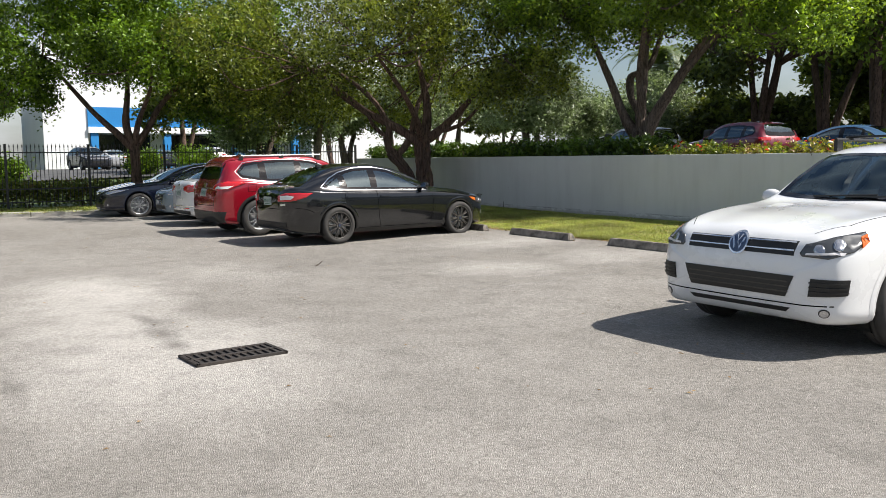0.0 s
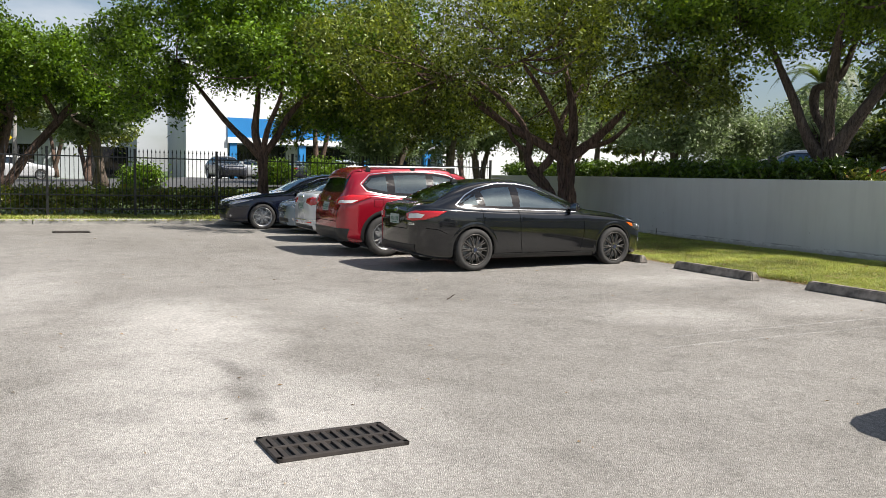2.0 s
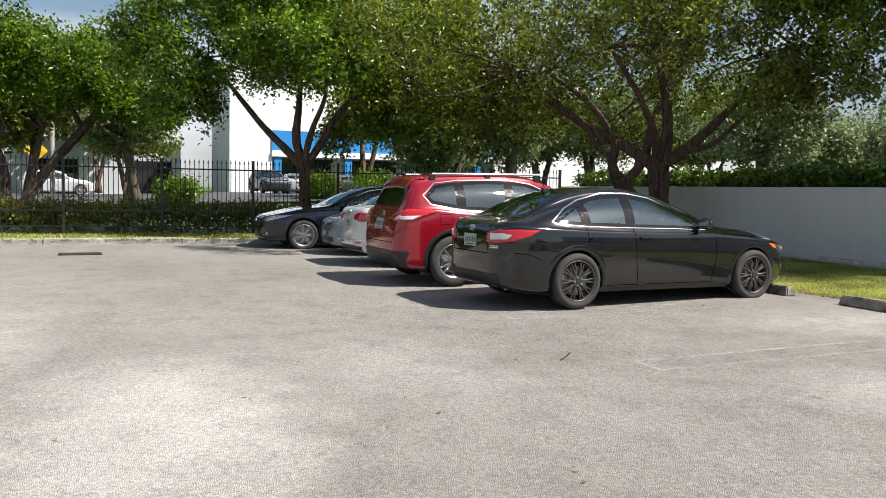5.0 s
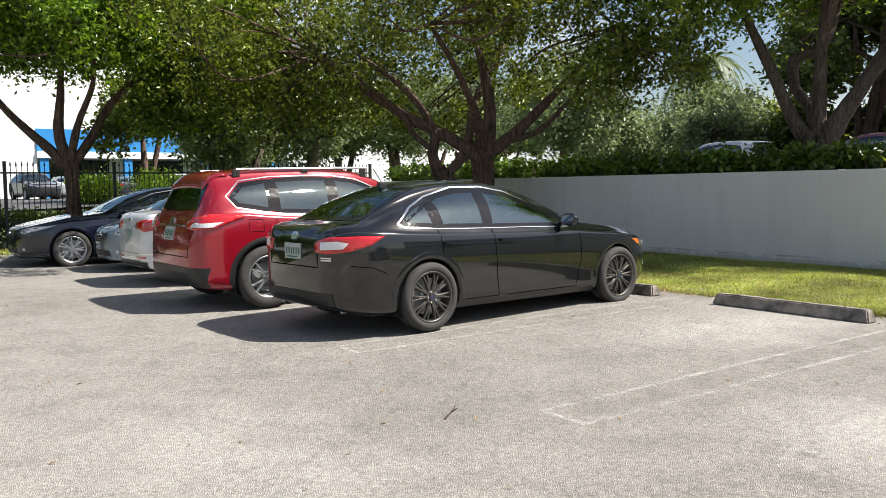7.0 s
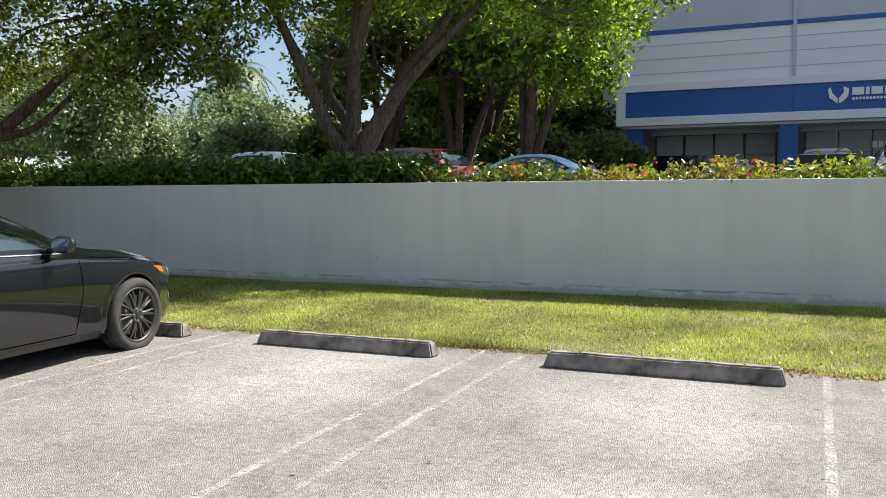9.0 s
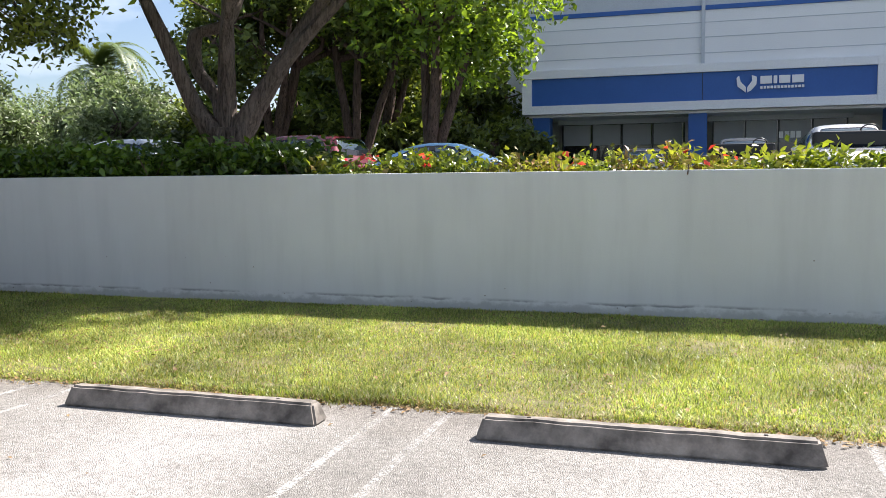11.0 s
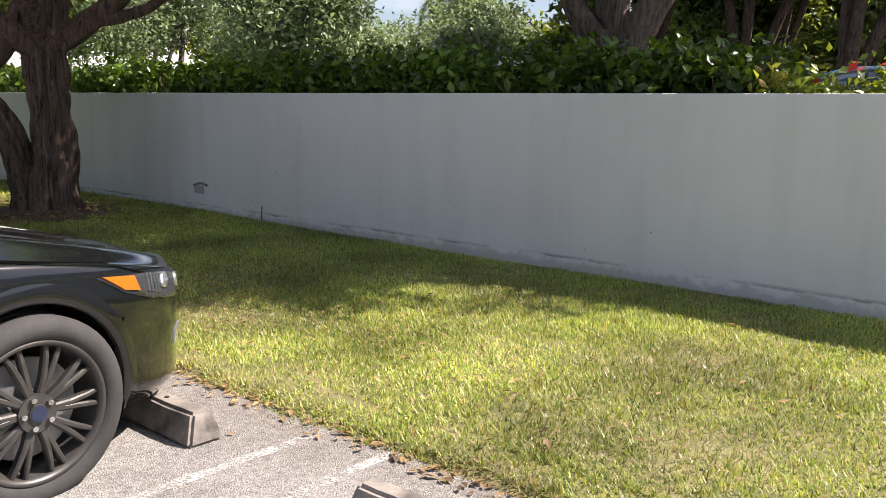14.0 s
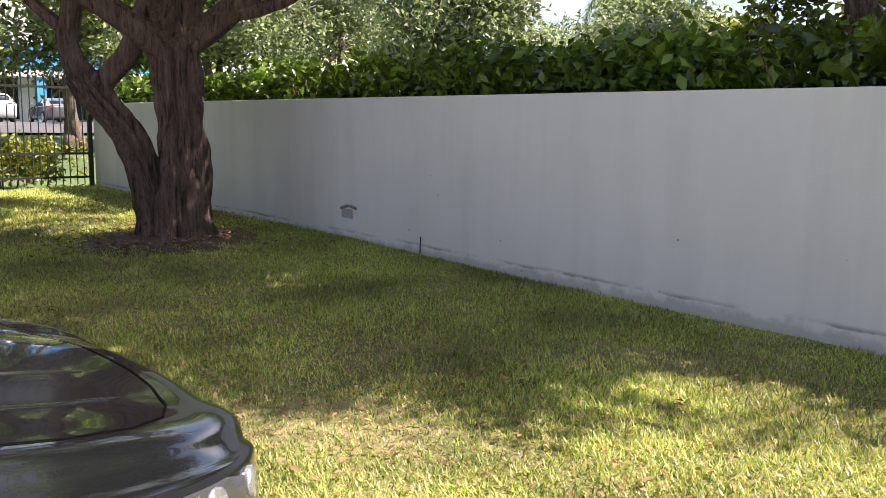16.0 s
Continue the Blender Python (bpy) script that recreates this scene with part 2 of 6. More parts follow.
def glass_material(name, tint, ior=1.9):
    m = shader(name, tint, 0.03, spec=0.6)
    nt = m.node_tree
    tr, gl, mx, fr = (nt.nodes.new("ShaderNodeBsdfTransparent"), nt.nodes.new("ShaderNodeBsdfGlossy"), nt.nodes.new("ShaderNodeMixShader"), nt.nodes.new("ShaderNodeFresnel"))
    tr.inputs[0].default_value = (*tint, 1)
    gl.inputs["Roughness"].default_value = 0.02
    gl.inputs["Color"].default_value = (0.72, 0.92, 1.0, 1)
    fr.inputs["IOR"].default_value = ior
    link(m, fr.outputs[0], mx.inputs[0])
    link(m, tr.outputs[0], mx.inputs[1])
    link(m, gl.outputs[0], mx.inputs[2])
    link(m, mx.outputs[0], nt.nodes["Material Output"].inputs["Surface"])
    return m


ASPHALT = asphalt_material()
STREET = grainy("street_asphalt", (0.06, 0.06, 0.062), (0.1, 0.1, 0.1), 0.4, 50)
CONCRETE = grainy("weathered_concrete", (0.3, 0.29, 0.27), (0.46, 0.44, 0.41), 2.0, 60)
STOPPER = grainy("dirty_concrete", (0.075, 0.064, 0.054), (0.38, 0.335, 0.285), 7.0, 60, relief=0.6)
WALLPAINT = wall_material()
SOIL = grainy("lawn_soil", (0.1, 0.095, 0.03), (0.27, 0.22, 0.1), 3.0, 45, relief=0.8, depth=0.02)
MULCH = grainy("mulch", (0.05, 0.03, 0.02), (0.12, 0.075, 0.05), 6, 60, relief=0.8, depth=0.02)
FARLAND = grainy("far_lawn", (0.05, 0.09, 0.02), (0.1, 0.14, 0.04), 0.2, 20)
LINE = paint_material()
GRASS = leaf_material("grass_blade", (0.075, 0.12, 0.02), (0.49, 0.56, 0.15), 0.4, 0.36, [(0.92, (0.62, 0.52, 0.25)), (1.0, (0.42, 0.27, 0.15))], (1.4, 1.4, 0.6))
STRAW = leaf_material("dead_grass_blade", (0.09, 0.05, 0.025), (0.42, 0.32, 0.17), 0.7, 0.15)
LEAF_A = leaf_material("black_olive_leaf", (0.02, 0.037, 0.006), (0.2, 0.245, 0.04), 0.3, 0.34)
LEAF_B = leaf_material("mahogany_leaf", (0.018, 0.045, 0.005), (0.16, 0.27, 0.022), 0.33, 0.32)
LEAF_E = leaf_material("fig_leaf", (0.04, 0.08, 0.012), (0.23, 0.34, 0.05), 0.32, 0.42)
LEAF_C = leaf_material("dark_leaf", (0.04, 0.06, 0.02), (0.2, 0.25, 0.08), 0.42, 0.4)
LEAF_D = leaf_material("grey_green_leaf", (0.1, 0.125, 0.055), (0.27, 0.32, 0.18), 0.45, 0.34, glow=(1.3, 1.45, 0.9))
LEAF_H = leaf_material("hedge_leaf", (0.025, 0.06, 0.01), (0.12, 0.2, 0.025), 0.28, 0.25)
LEAF_Y = croton_material()
FLOWER = leaf_material("red_flower", (0.5, 0.03, 0.04), (0.7, 0.08, 0.08), 0.5, 0.3)
LEAF_P = leaf_material("palm_frond", (0.07, 0.11, 0.04), (0.15, 0.19, 0.08), 0.45, 0.25)
LEAF_F = leaf_material("fence_hedge_leaf", (0.07, 0.11, 0.018), (0.24, 0.28, 0.05), 0.4, 0.3, [(1.0, (0.16, 0.09, 0.04))])
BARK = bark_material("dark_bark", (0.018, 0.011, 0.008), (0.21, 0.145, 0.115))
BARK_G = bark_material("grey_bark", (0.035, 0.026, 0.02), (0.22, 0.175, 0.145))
IRON = shader("black_iron", (0.015, 0.015, 0.016), 0.45)
GRATE = grainy("rusty_cast_iron", (0.022, 0.018, 0.016), (0.05, 0.04, 0.034), 12, 90, rough=0.7)
PIT_SHADE = shader("painted_pit_shade", (0.008, 0.008, 0.008), 0.9)
WHITEWALL = grainy("white_stucco", (0.8, 0.81, 0.82), (0.88, 0.885, 0.89), 0.3, 30, relief=0.2)
GREYWALL = grainy("grey_stucco", (0.5, 0.53, 0.57), (0.58, 0.61, 0.65), 0.3, 30, relief=0.2)
BLUE = grainy("blue_fascia", (0.02, 0.1, 0.36), (0.03, 0.125, 0.42), 0.4, 30, rough=0.5, relief=0.1)
SKYBLUE = grainy("bright_blue_fascia", (0.02, 0.22, 0.55), (0.03, 0.26, 0.62), 0.4, 30, rough=0.5, relief=0.1)
BLIND = grainy("pale_blind_cloth", (0.3, 0.31, 0.32), (0.38, 0.39, 0.4), 1.0, 60, relief=0.1)
DARKGLASS = shader("dark_shop_glass", (0.02, 0.02, 0.025), 0.04, spec=0.8)
SIGNWHITE = shader("white_sign_letter", (0.8, 0.8, 0.8), 0.4)
YELLOW = grainy("yellow_sign_sheet", (0.75, 0.5, 0.01), (0.82, 0.56, 0.02), 3, 60, rough=0.4, relief=0.05)
BLACK = shader("black_plastic", (0.012, 0.012, 0.013), 0.5)
STEEL = grainy("galvanised_steel", (0.35, 0.36, 0.37), (0.45, 0.46, 0.47), 4, 50, rough=0.45, metal=0.8)


# ---- building helpers ----
def finish(me, mat, smooth):
    me.materials.append(mat)
    if smooth:
        me.polygons.foreach_set("use_smooth", [True] * len(me.polygons))
    me.update()


def part(name, bm, mat, parent=None, label="", smooth=False):
    me = bpy.data.meshes.new(name)
    bm.to_mesh(me)
    bm.free()
    finish(me, mat, smooth)
    ob = new(name, me)
    ob.parent = parent
    return tagged(ob, label)


def soup(name, verts, faces, mat, parent=None, label="", smooth=False):
    me = bpy.data.meshes.new(name)
    me.from_pydata(verts, [], faces)
    finish(me, mat, smooth)
    ob = new(name, me)
    ob.parent = parent
    return tagged(ob, label)


def empty(name, m, label, category, group="", kind=""):
    ob = new(name)
    ob.matrix_world = m
    return tagged(ob, label, category, group, kind)


def box(bm, x0, x1, y0, y1, z0, z1, bevel=0.0):
    c = bmesh.ops.create_cube(bm, size=1.0, matrix=Matrix.LocRotScale(((x0 + x1) / 2, (y0 + y1) / 2, (z0 + z1) / 2), None, (x1 - x0, y1 - y0, z1 - z0)))
    if bevel:
        es = list({e for v in c["verts"] for e in v.link_edges})
        bmesh.ops.bevel(bm, geom=es, offset=bevel, segments=2, affect="EDGES", profile=0.6)
    return bm


def boxed(*a, **k):
    return box(bmesh.new(), *a, **k)


def rod(bm, a, b, r, n=8):
    a, b = Vector(a), Vector(b)
    d = b - a
    m = Matrix.Translation((a + b) / 2) @ d.to_track_quat("Z", "Y").to_matrix().to_4x4()
    bmesh.ops.create_cone(bm, cap_ends=True, segments=n, radius1=r, radius2=r, depth=d.length, matrix=m)
    return bm


def tube(points, radii, n=10, rough=0.0, seed=0, flute=0.0):
    """Verts and faces of a tapered, slightly uneven tube along points."""
    verts, faces = [], []
    pts = [Vector(p) for p in points]
    for i, p in enumerate(pts):
        d = (pts[min(i + 1, len(pts) - 1)] - pts[max(i - 1, 0)]).normalized()
        u = d.orthogonal().normalized() if i == 0 else (u - d * u.dot(d)).normalized()
        w = d.cross(u)
        for k in range(n):
            a = 2 * math.pi * k / n
            q = (u * math.cos(a) + w * math.sin(a)) * radii[i]
            if rough:
                f0 = q.normalized() * 2.1
                q *= 1 + rough * noise.noise(Vector((f0.x + seed, f0.y, f0.z + p.z * 0.7))) + rough * 0.4 * noise.noise((p + q) * 6.0)
            if flute:
                f1 = noise.noise(Vector((math.cos(a) * 2.6 + seed, math.sin(a) * 2.6, p.z * 0.55)))
                f2 = noise.noise(Vector((math.cos(a) * 6.5, math.sin(a) * 6.5 + seed, p.z * 1.3)))
                q *= 1 - flute * (max(0.0, 0.25 - abs(f1)) * 1.3 + max(0.0, 0.2 - abs(f2)) * 0.9)
            verts.append(p + q)
    for i in range(len(pts) - 1):
        for k in range(n):
            k2 = (k + 1) % n
            faces.append((i * n + k, i * n + k2, (i + 1) * n + k2, (i + 1) * n + k))
    faces.append(tuple(range(n - 1, -1, -1)))
    faces.append(tuple((len(pts) - 1) * n + k for k in range(n)))
    return verts, faces


def smooth_line(pts, steps):
    """Points and radii along a Catmull-Rom curve through (x, y, z, r) rows."""
    p = np.array(pts, float)
    p = np.vstack([2 * p[0] - p[1], p, 2 * p[-1] - p[-2]])
    out = []
    for i in range(1, len(p) - 2):
        for s in np.arange(steps) / steps:
            a, b, c, d = p[i - 1:i + 3]
            out.append(0.5 * (2 * b + (c - a) * s + (2 * a - 5 * b + 4 * c - d) * s * s + (3 * b - a - 3 * c + d) * s ** 3))
    out.append(p[-2])
    out = np.array(out)
    return out[:, :3].tolist(), np.maximum(out[:, 3], 0.006).tolist()


def leaves(name, centers, size, mat, parent, seed, up=0.35, wide=0.5, label=""):
    """One mesh of many small folded leaves at the centres."""
    rng = np.random.default_rng(seed)
    c = np.asarray(centers, float)
    n = len(c)
    nrm = rng.normal(size=(n, 3)) + (0, 0, up * 2)
    nrm /= np.linalg.norm(nrm, axis=1)[:, None]
    t = np.cross(nrm, rng.normal(size=(n, 3)))
    t /= np.linalg.norm(t, axis=1)[:, None]
    b = np.cross(nrm, t)
    s = (size * rng.uniform(0.65, 1.3, n))[:, None]
    v = np.empty((n, 4, 3))
    v[:, 0] = c - t * s * 0.5
    v[:, 1] = c + b * s * wide * 0.5 + nrm * s * 0.1
    v[:, 2] = c + t * s * 0.5 - nrm * s * 0.06
    v[:, 3] = c - b * s * wide * 0.5 + nrm * s * 0.1
    me = bpy.data.meshes.new(name)
    me.vertices.add(n * 4)
    me.vertices.foreach_set("co", v.ravel())
    i = np.arange(n)[:, None] * 4
    tri = np.hstack([i, i + 1, i + 2, i, i + 2, i + 3]).ravel()
    me.loops.add(n * 6)
    me.loops.foreach_set("vertex_index", tri)
    me.polygons.add(n * 2)
    me.polygons.foreach_set("loop_start", np.arange(n * 2) * 3)
    me.materials.append(mat)
    me.update(calc_edges=True)
    ob = new(name, me)
    ob.parent = parent
    return tagged(ob, label)


def clump_points(rng, clumps, per, spread, gap=-0.1):
    """Leaf centres in twig-sized tufts, fuller towards the outside of each clump. clumps: (x, y, z, rx, ry, rz, tufts)."""
    out = []
    for x, y, z, rx, ry, rz, tufts in clumps:
        tufts = int(tufts * 1.45)
        d = rng.normal(size=(tufts, 3))
        d /= np.linalg.norm(d, axis=1)[:, None]
        rad = rng.uniform(0.12, 1.0, tufts) ** 0.45
        wob = np.array([1 + 0.28 * noise.noise(Vector(q) * 2.3 + Vector((x, y, z))) for q in d])
        tuft = np.array((x, y, z)) + d * (rad * wob)[:, None] * (rx, ry, rz)
        thick = np.array([noise.noise(Vector(q) * 0.95 + Vector((3.0, x, 0))) + 0.5 * noise.noise(Vector(q) * 2.6) for q in tuft])
        tuft = tuft[thick > gap]
        tufts = len(tuft)
        pts = tuft[:, None, :] + rng.normal(size=(tufts, per, 3)) * spread * rng.uniform(0.6, 1.3, (tufts, 1, 1))
        out.append(pts.reshape(-1, 3))
    return np.vstack(out)


def tree(base_at, trunks, limbs, clumps, leaf, per, spread, size, bark, label, seed, name="tree", twigs=5, group="", gap=-0.1):
    """trunks, limbs: lists of rows (x, y, z, radius) relative to the base; clumps as clump_points takes them, relative too."""
    rng = np.random.default_rng(seed)
    t = empty(name, pose(*base_at), label, "tree", group)
    v, f = [], []

    def add(points, radii, n, rough=0.25, flute=0.0):
        nonlocal v, f
        a, b = tube(points, radii, n, rough, seed, flute)
        k = len(v)
        v.extend(a)
        f.extend([tuple(i + k for i in q) for q in b])
    for rows in trunks:
        v, f = [], []
        add(*smooth_line(rows, 14 if seed < 40 else 4), 64 if seed < 40 else 9, 0.4, 0.9 if seed < 40 else 0.0)
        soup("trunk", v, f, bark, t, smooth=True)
    for rows in limbs:
        v, f = [], []
        add(*smooth_line(rows, 8 if seed < 40 else 3), 20 if seed < 40 else 6, 0.3, 0.5 if seed < 40 else 0.0)
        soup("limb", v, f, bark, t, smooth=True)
    v, f = [], []
    ends = [r[-1] for r in limbs] + [r[-1] for r in trunks]
    for c in clumps:
        e = min(ends, key=lambda q: (q[0] - c[0]) ** 2 + (q[1] - c[1]) ** 2 + (q[2] - c[2]) ** 2)
        for _ in range(twigs):
            q = np.array(c[:3]) + rng.uniform(-0.75, 0.75, 3) * c[3:6]
            mid = (np.array(e[:3]) + q) / 2 + rng.normal(size=3) * 0.2 - (0, 0, 0.1)
            add(*smooth_line([(*e[:3], max(e[3] * 0.6, 0.02)), (*mid, 0.024), (*q, 0.008)], 4), 5, 0)
    tagged(soup("twig", v, f, bark, t, smooth=True), kind="stuff")
    leaves("crown", clump_points(rng, clumps, per, spread, gap), size, leaf, t, seed)
    return t


# ---- ground ----
def smoothstep(a, b, t):
    t = min(max((t - a) / (b - a), 0.0), 1.0)
    return t * t * (3 - 2 * t)


def lot_z(x, y):
    """The car park dips a little towards its drain."""
    return -0.085 * smoothstep(11.2, 4.5, y) * smoothstep(-14.0, -5.0, x)


def land_z(x, y):
    if x > -20.8 and y > 15.45:
        return 1.0
    if x < -20.8:
        return 0.1 + (0.5 + 0.35 * smoothstep(2.0, 10.0, y)) * smoothstep(-22.0, -42.0, x)
    return lot_z(x, y) if y < 11.8 and x > -18.8 else 0.04


def sheet(name, xs, ys, z, mat, lift=0.0, wob=0.0):
    v = [(x, y, z(x, y) + lift + wob * noise.noise(Vector((x * 1.3, y * 1.3, 0)))) for y in ys for x in xs]
    n = len(xs)
    f = [(j * n + i, j * n + i + 1, (j + 1) * n + i + 1, (j + 1) * n + i) for j in range(len(ys) - 1) for i in range(n - 1)]
    return soup(name, v, f, mat, smooth=True)


def span(a, b, step):
    n = max(2, int(round((b - a) / step)) + 1)
    return [a + (b - a) * i / (n - 1) for i in range(n)]


xs = [-900, -400, -200, -120] + span(-90, -22, 4) + [-20.81, -20.79] + span(-19, 40, 3) + [80, 200, 400, 900]
ys = [-900, -300, -100, -40] + span(-30, 11, 4) + [11.79, 11.81, 15.44, 15.46] + span(18, 60, 6) + [100, 250, 900]
tagged(sheet("ground", xs, ys, land_z, FARLAND, -0.06), "open grassy ground reaching out to the horizon", "ground", kind="structure")
tagged(sheet("car_park", span(-18.8, 34, 0.66), span(-30, 11.8, 0.66), lot_z, ASPHALT, 0.0), "sun-bleached worn asphalt of the car park", "asphalt", kind="structure")


def lawn_z(x, y):
    return 0.035 * smoothstep(11.7, 11.86, y) - 0.012 + 0.075 * smoothstep(11.8, 15.2, y) + 0.05 * smoothstep(-9.5, -14.0, x) * smoothstep(11.9, 13.5, y)


def lawn_w_z(x, y):
    return 0.11


LAWN = tagged(sheet("lawn", span(-20.8, 14, 0.4), [11.68, 11.72, 11.78, 11.86] + span(12.0, 15.42, 0.3), lawn_z, SOIL, 0.0, 0.012), "mown lawn strip along the foot of the retaining wall", "lawn", kind="structure")
tagged(sheet("lawn_west", span(-21.6, -18.66, 0.4), span(-16, 11.8, 0.4), lawn_w_z, SOIL, 0.0, 0.012), "narrow grass verge between kerb and iron fence", "lawn", kind="structure")
tagged(sheet("upper_lot", span(-20.4, 40, 6), [16.6, 24, 30, 37.5], lambda x, y: 1.0, STREET, 0.02), "dark asphalt of the upper car park", "asphalt", kind="structure")
tagged(sheet("street", [-66, -60, -54, -48, -42, -36], span(-60, 70, 6), land_z, STREET, 0.03), "dark asphalt street beyond the fence", "road", kind="structure")


def blades(name, x0, x1, y0, y1, zf, count, seed, height, label, thick=1.0, mat=None):
    rng = np.random.default_rng(seed)
    x, y = rng.uniform(x0, x1, count), rng.uniform(y0, y1, count)
    edge = 0.09 * np.sin(x * 3.1) + 0.05 * np.sin(x * 9.7 + 1)
    x, y = x, np.where(y < y0 + 0.3, y + edge * 0.5, y)
    z = np.array([zf(a, b) for a, b in zip(x, y)]) - 0.01
    bare = np.array([noise.noise(Vector((a * 0.55, b * 0.9, 3))) for a, b in zip(x, y)])
    tuft = np.array([noise.noise(Vector((a * 5.0, b * 5.0, 8))) for a, b in zip(x, y)])
    h = height * rng.uniform(0.5, 1.35, count) * np.clip(1.0 + 0.4 * bare + 0.25 * tuft, 0.5, 1.6)
    ang = rng.uniform(0, 2 * np.pi, count)
    lean = rng.uniform(0.3, 1.7, count)
    w = rng.uniform(0.003, 0.0066, count) * thick
    d = np.stack([np.cos(ang), np.sin(ang), np.zeros(count)], 1)
    s = np.stack([-np.sin(ang), np.cos(ang), np.zeros(count)], 1)
    p = np.stack([x, y, z], 1)
    v = np.empty((count, 3, 3))
    v[:, 0] = p - s * w[:, None]
    v[:, 1] = p + s * w[:, None]
    v[:, 2] = p + d * (h * lean)[:, None]
    v[:, 2, 2] += h * np.clip(1.15 - lean * 0.5, 0.3, 1)
    me = bpy.data.meshes.new(name)
    me.vertices.add(count * 3)
    me.vertices.foreach_set("co", v.ravel())
    me.loops.add(count * 3)
    me.loops.foreach_set("vertex_index", np.arange(count * 3))
    me.polygons.add(count)
    me.polygons.foreach_set("loop_start", np.arange(count) * 3)
    me.materials.append(mat or GRASS)
    me.update(calc_edges=True)
    return tagged(new(name, me), label, "grass", kind="stuff")


blades("grass", -9.6, 0.6, 11.74, 15.4, lawn_z, 500000, 1, 0.04, "short sunlit green and straw-coloured lawn grass")
blades("grass", -14.5, -9.6, 11.74, 15.4, lawn_z, 200000, 2, 0.042, "short lawn grass in the shade of the trees", 1.15)
blades("grass", -20.8, -14.5, 11.74, 15.4, lawn_z, 70000, 6, 0.05, "short lawn grass round the trunk and the wall's end", 1.8)
blades("grass", 0.6, 14, 11.74, 15.4, lawn_z, 70000, 3, 0.055, "short sunlit lawn grass further along the wall", 2.5)
blades("grass", -21.5, -18.6, -12, 11.7, lawn_w_z, 60000, 4, 0.07, "rough grass on the verge below the fence", 3.0)

blades("dead_grass", -12.0, 1.2, 11.66, 11.84, lawn_z, 16000, 5, 0.035, "brown dead grass matted along the lawn edge", 1.3, STRAW)

# ---- retaining wall, kerb, wheel stops, painted lines, drains ----
bm = boxed(-20.85, 30, 15.4, 15.62, -0.1, 1.57, bevel=0.012)
WALL = tagged(part("wall_north", bm, WALLPAINT), "long pale grey painted retaining wall with rain streaks", "wall", kind="structure")
tagged(part("wall_return", boxed(-20.85, -20.63, 15.62, 30, -0.1, 1.5, bevel=0.012), WALLPAINT), "pale grey end return of the retaining wall", "wall", kind="structure")
rng = np.random.default_rng(11)
kerb = empty("kerb", pose(0, 0, 0), "weathered concrete kerb along the verge", "kerb", kind="structure")
for k in range(9):
    y0 = -14 + k * 3.0
    part("kerb_stone", boxed(-18.83, -18.65, y0 + 0.006, min(y0 + 2.994, 11.8), -0.1, 0.135 + rng.uniform(-0.008, 0.008), bevel=0.025), CONCRETE, kerb)


def wheel_stop(x0, label):
    t = empty("wheel_stop", pose(x0 + 0.915, 11.29, lot_z(x0, 11.29)), label, "wheel stop", "wheel stops along the lawn")
    bm = boxed(-0.915, 0.915, -0.09, 0.09, 0.0, 0.13)
    for v in bm.verts:
        if v.co.z > 0.1:
            v.co.y *= 0.52
            v.co.x *= 0.955
    bmesh.ops.bevel(bm, geom=bm.edges[:], offset=0.014, segments=2, affect="EDGES")
    bmesh.ops.subdivide_edges(bm, edges=[e for e in bm.edges if e.calc_length() > 1], cuts=24)
    for v in bm.verts:
        if v.co.z > 0.02:
            v.co += Vector((0, noise.noise(v.co * 9 + Vector((x0, 0, 0))) * 0.006, noise.noise(v.co * 7 + Vector((0, x0, 0))) * 0.006))
    part("bar", bm, STOPPER, t)
    for s in (-0.62, 0.62):
        part("steel_pin", rod(bmesh.new(), (s, 0, 0.1), (s, 0, 0.134), 0.011, 10), GRATE, t, "rusty steel pin head")
    return t


for x0 in (-8.63, -5.93, -3.13, -0.36, 2.41):
    wheel_stop(x0, "dirty grey concrete wheel stop lying before the lawn")


def strip(bm, x0, x1, y0, y1, seed):
    """A painted band with slightly uneven edges."""
    r = random.Random(seed)
    along = (y1 - y0) > (x1 - x0)
    a, b = (y0, y1) if along else (x0, x1)
    n = max(2, int((b - a) / 0.12))
    last = None
    for i in range(n + 1):
        t, j, k = a + (b - a) * i / n, r.uniform(-0.006, 0.006), r.uniform(-0.006, 0.006)
        q = [(x0 + j, t), (x1 + k, t)] if along else [(t, y0 + j), (t, y1 + k)]
        row = [bm.verts.new((x, y, lot_z(x, y) + 0.003)) for x, y in q]
        if last:
            bm.faces.new((last[0], last[1], row[1], row[0]) if along else (last[1], last[0], row[0], row[1]))
        last = row


for k in range(-3, 3):
    xa = -3.83 + 2.765 * k
    bm = bmesh.new()
    strip(bm, xa, xa + 0.055, 6.71, 11.76, k)
    strip(bm, xa + 0.38, xa + 0.435, 6.71, 11.76, k + 50)
    strip(bm, xa + 0.055, xa + 0.38, 6.71, 6.765, k + 90)
    tagged(part("stall_marking", bm, LINE), "faded double white line between parking bays", "marking", "bay markings", "structure")


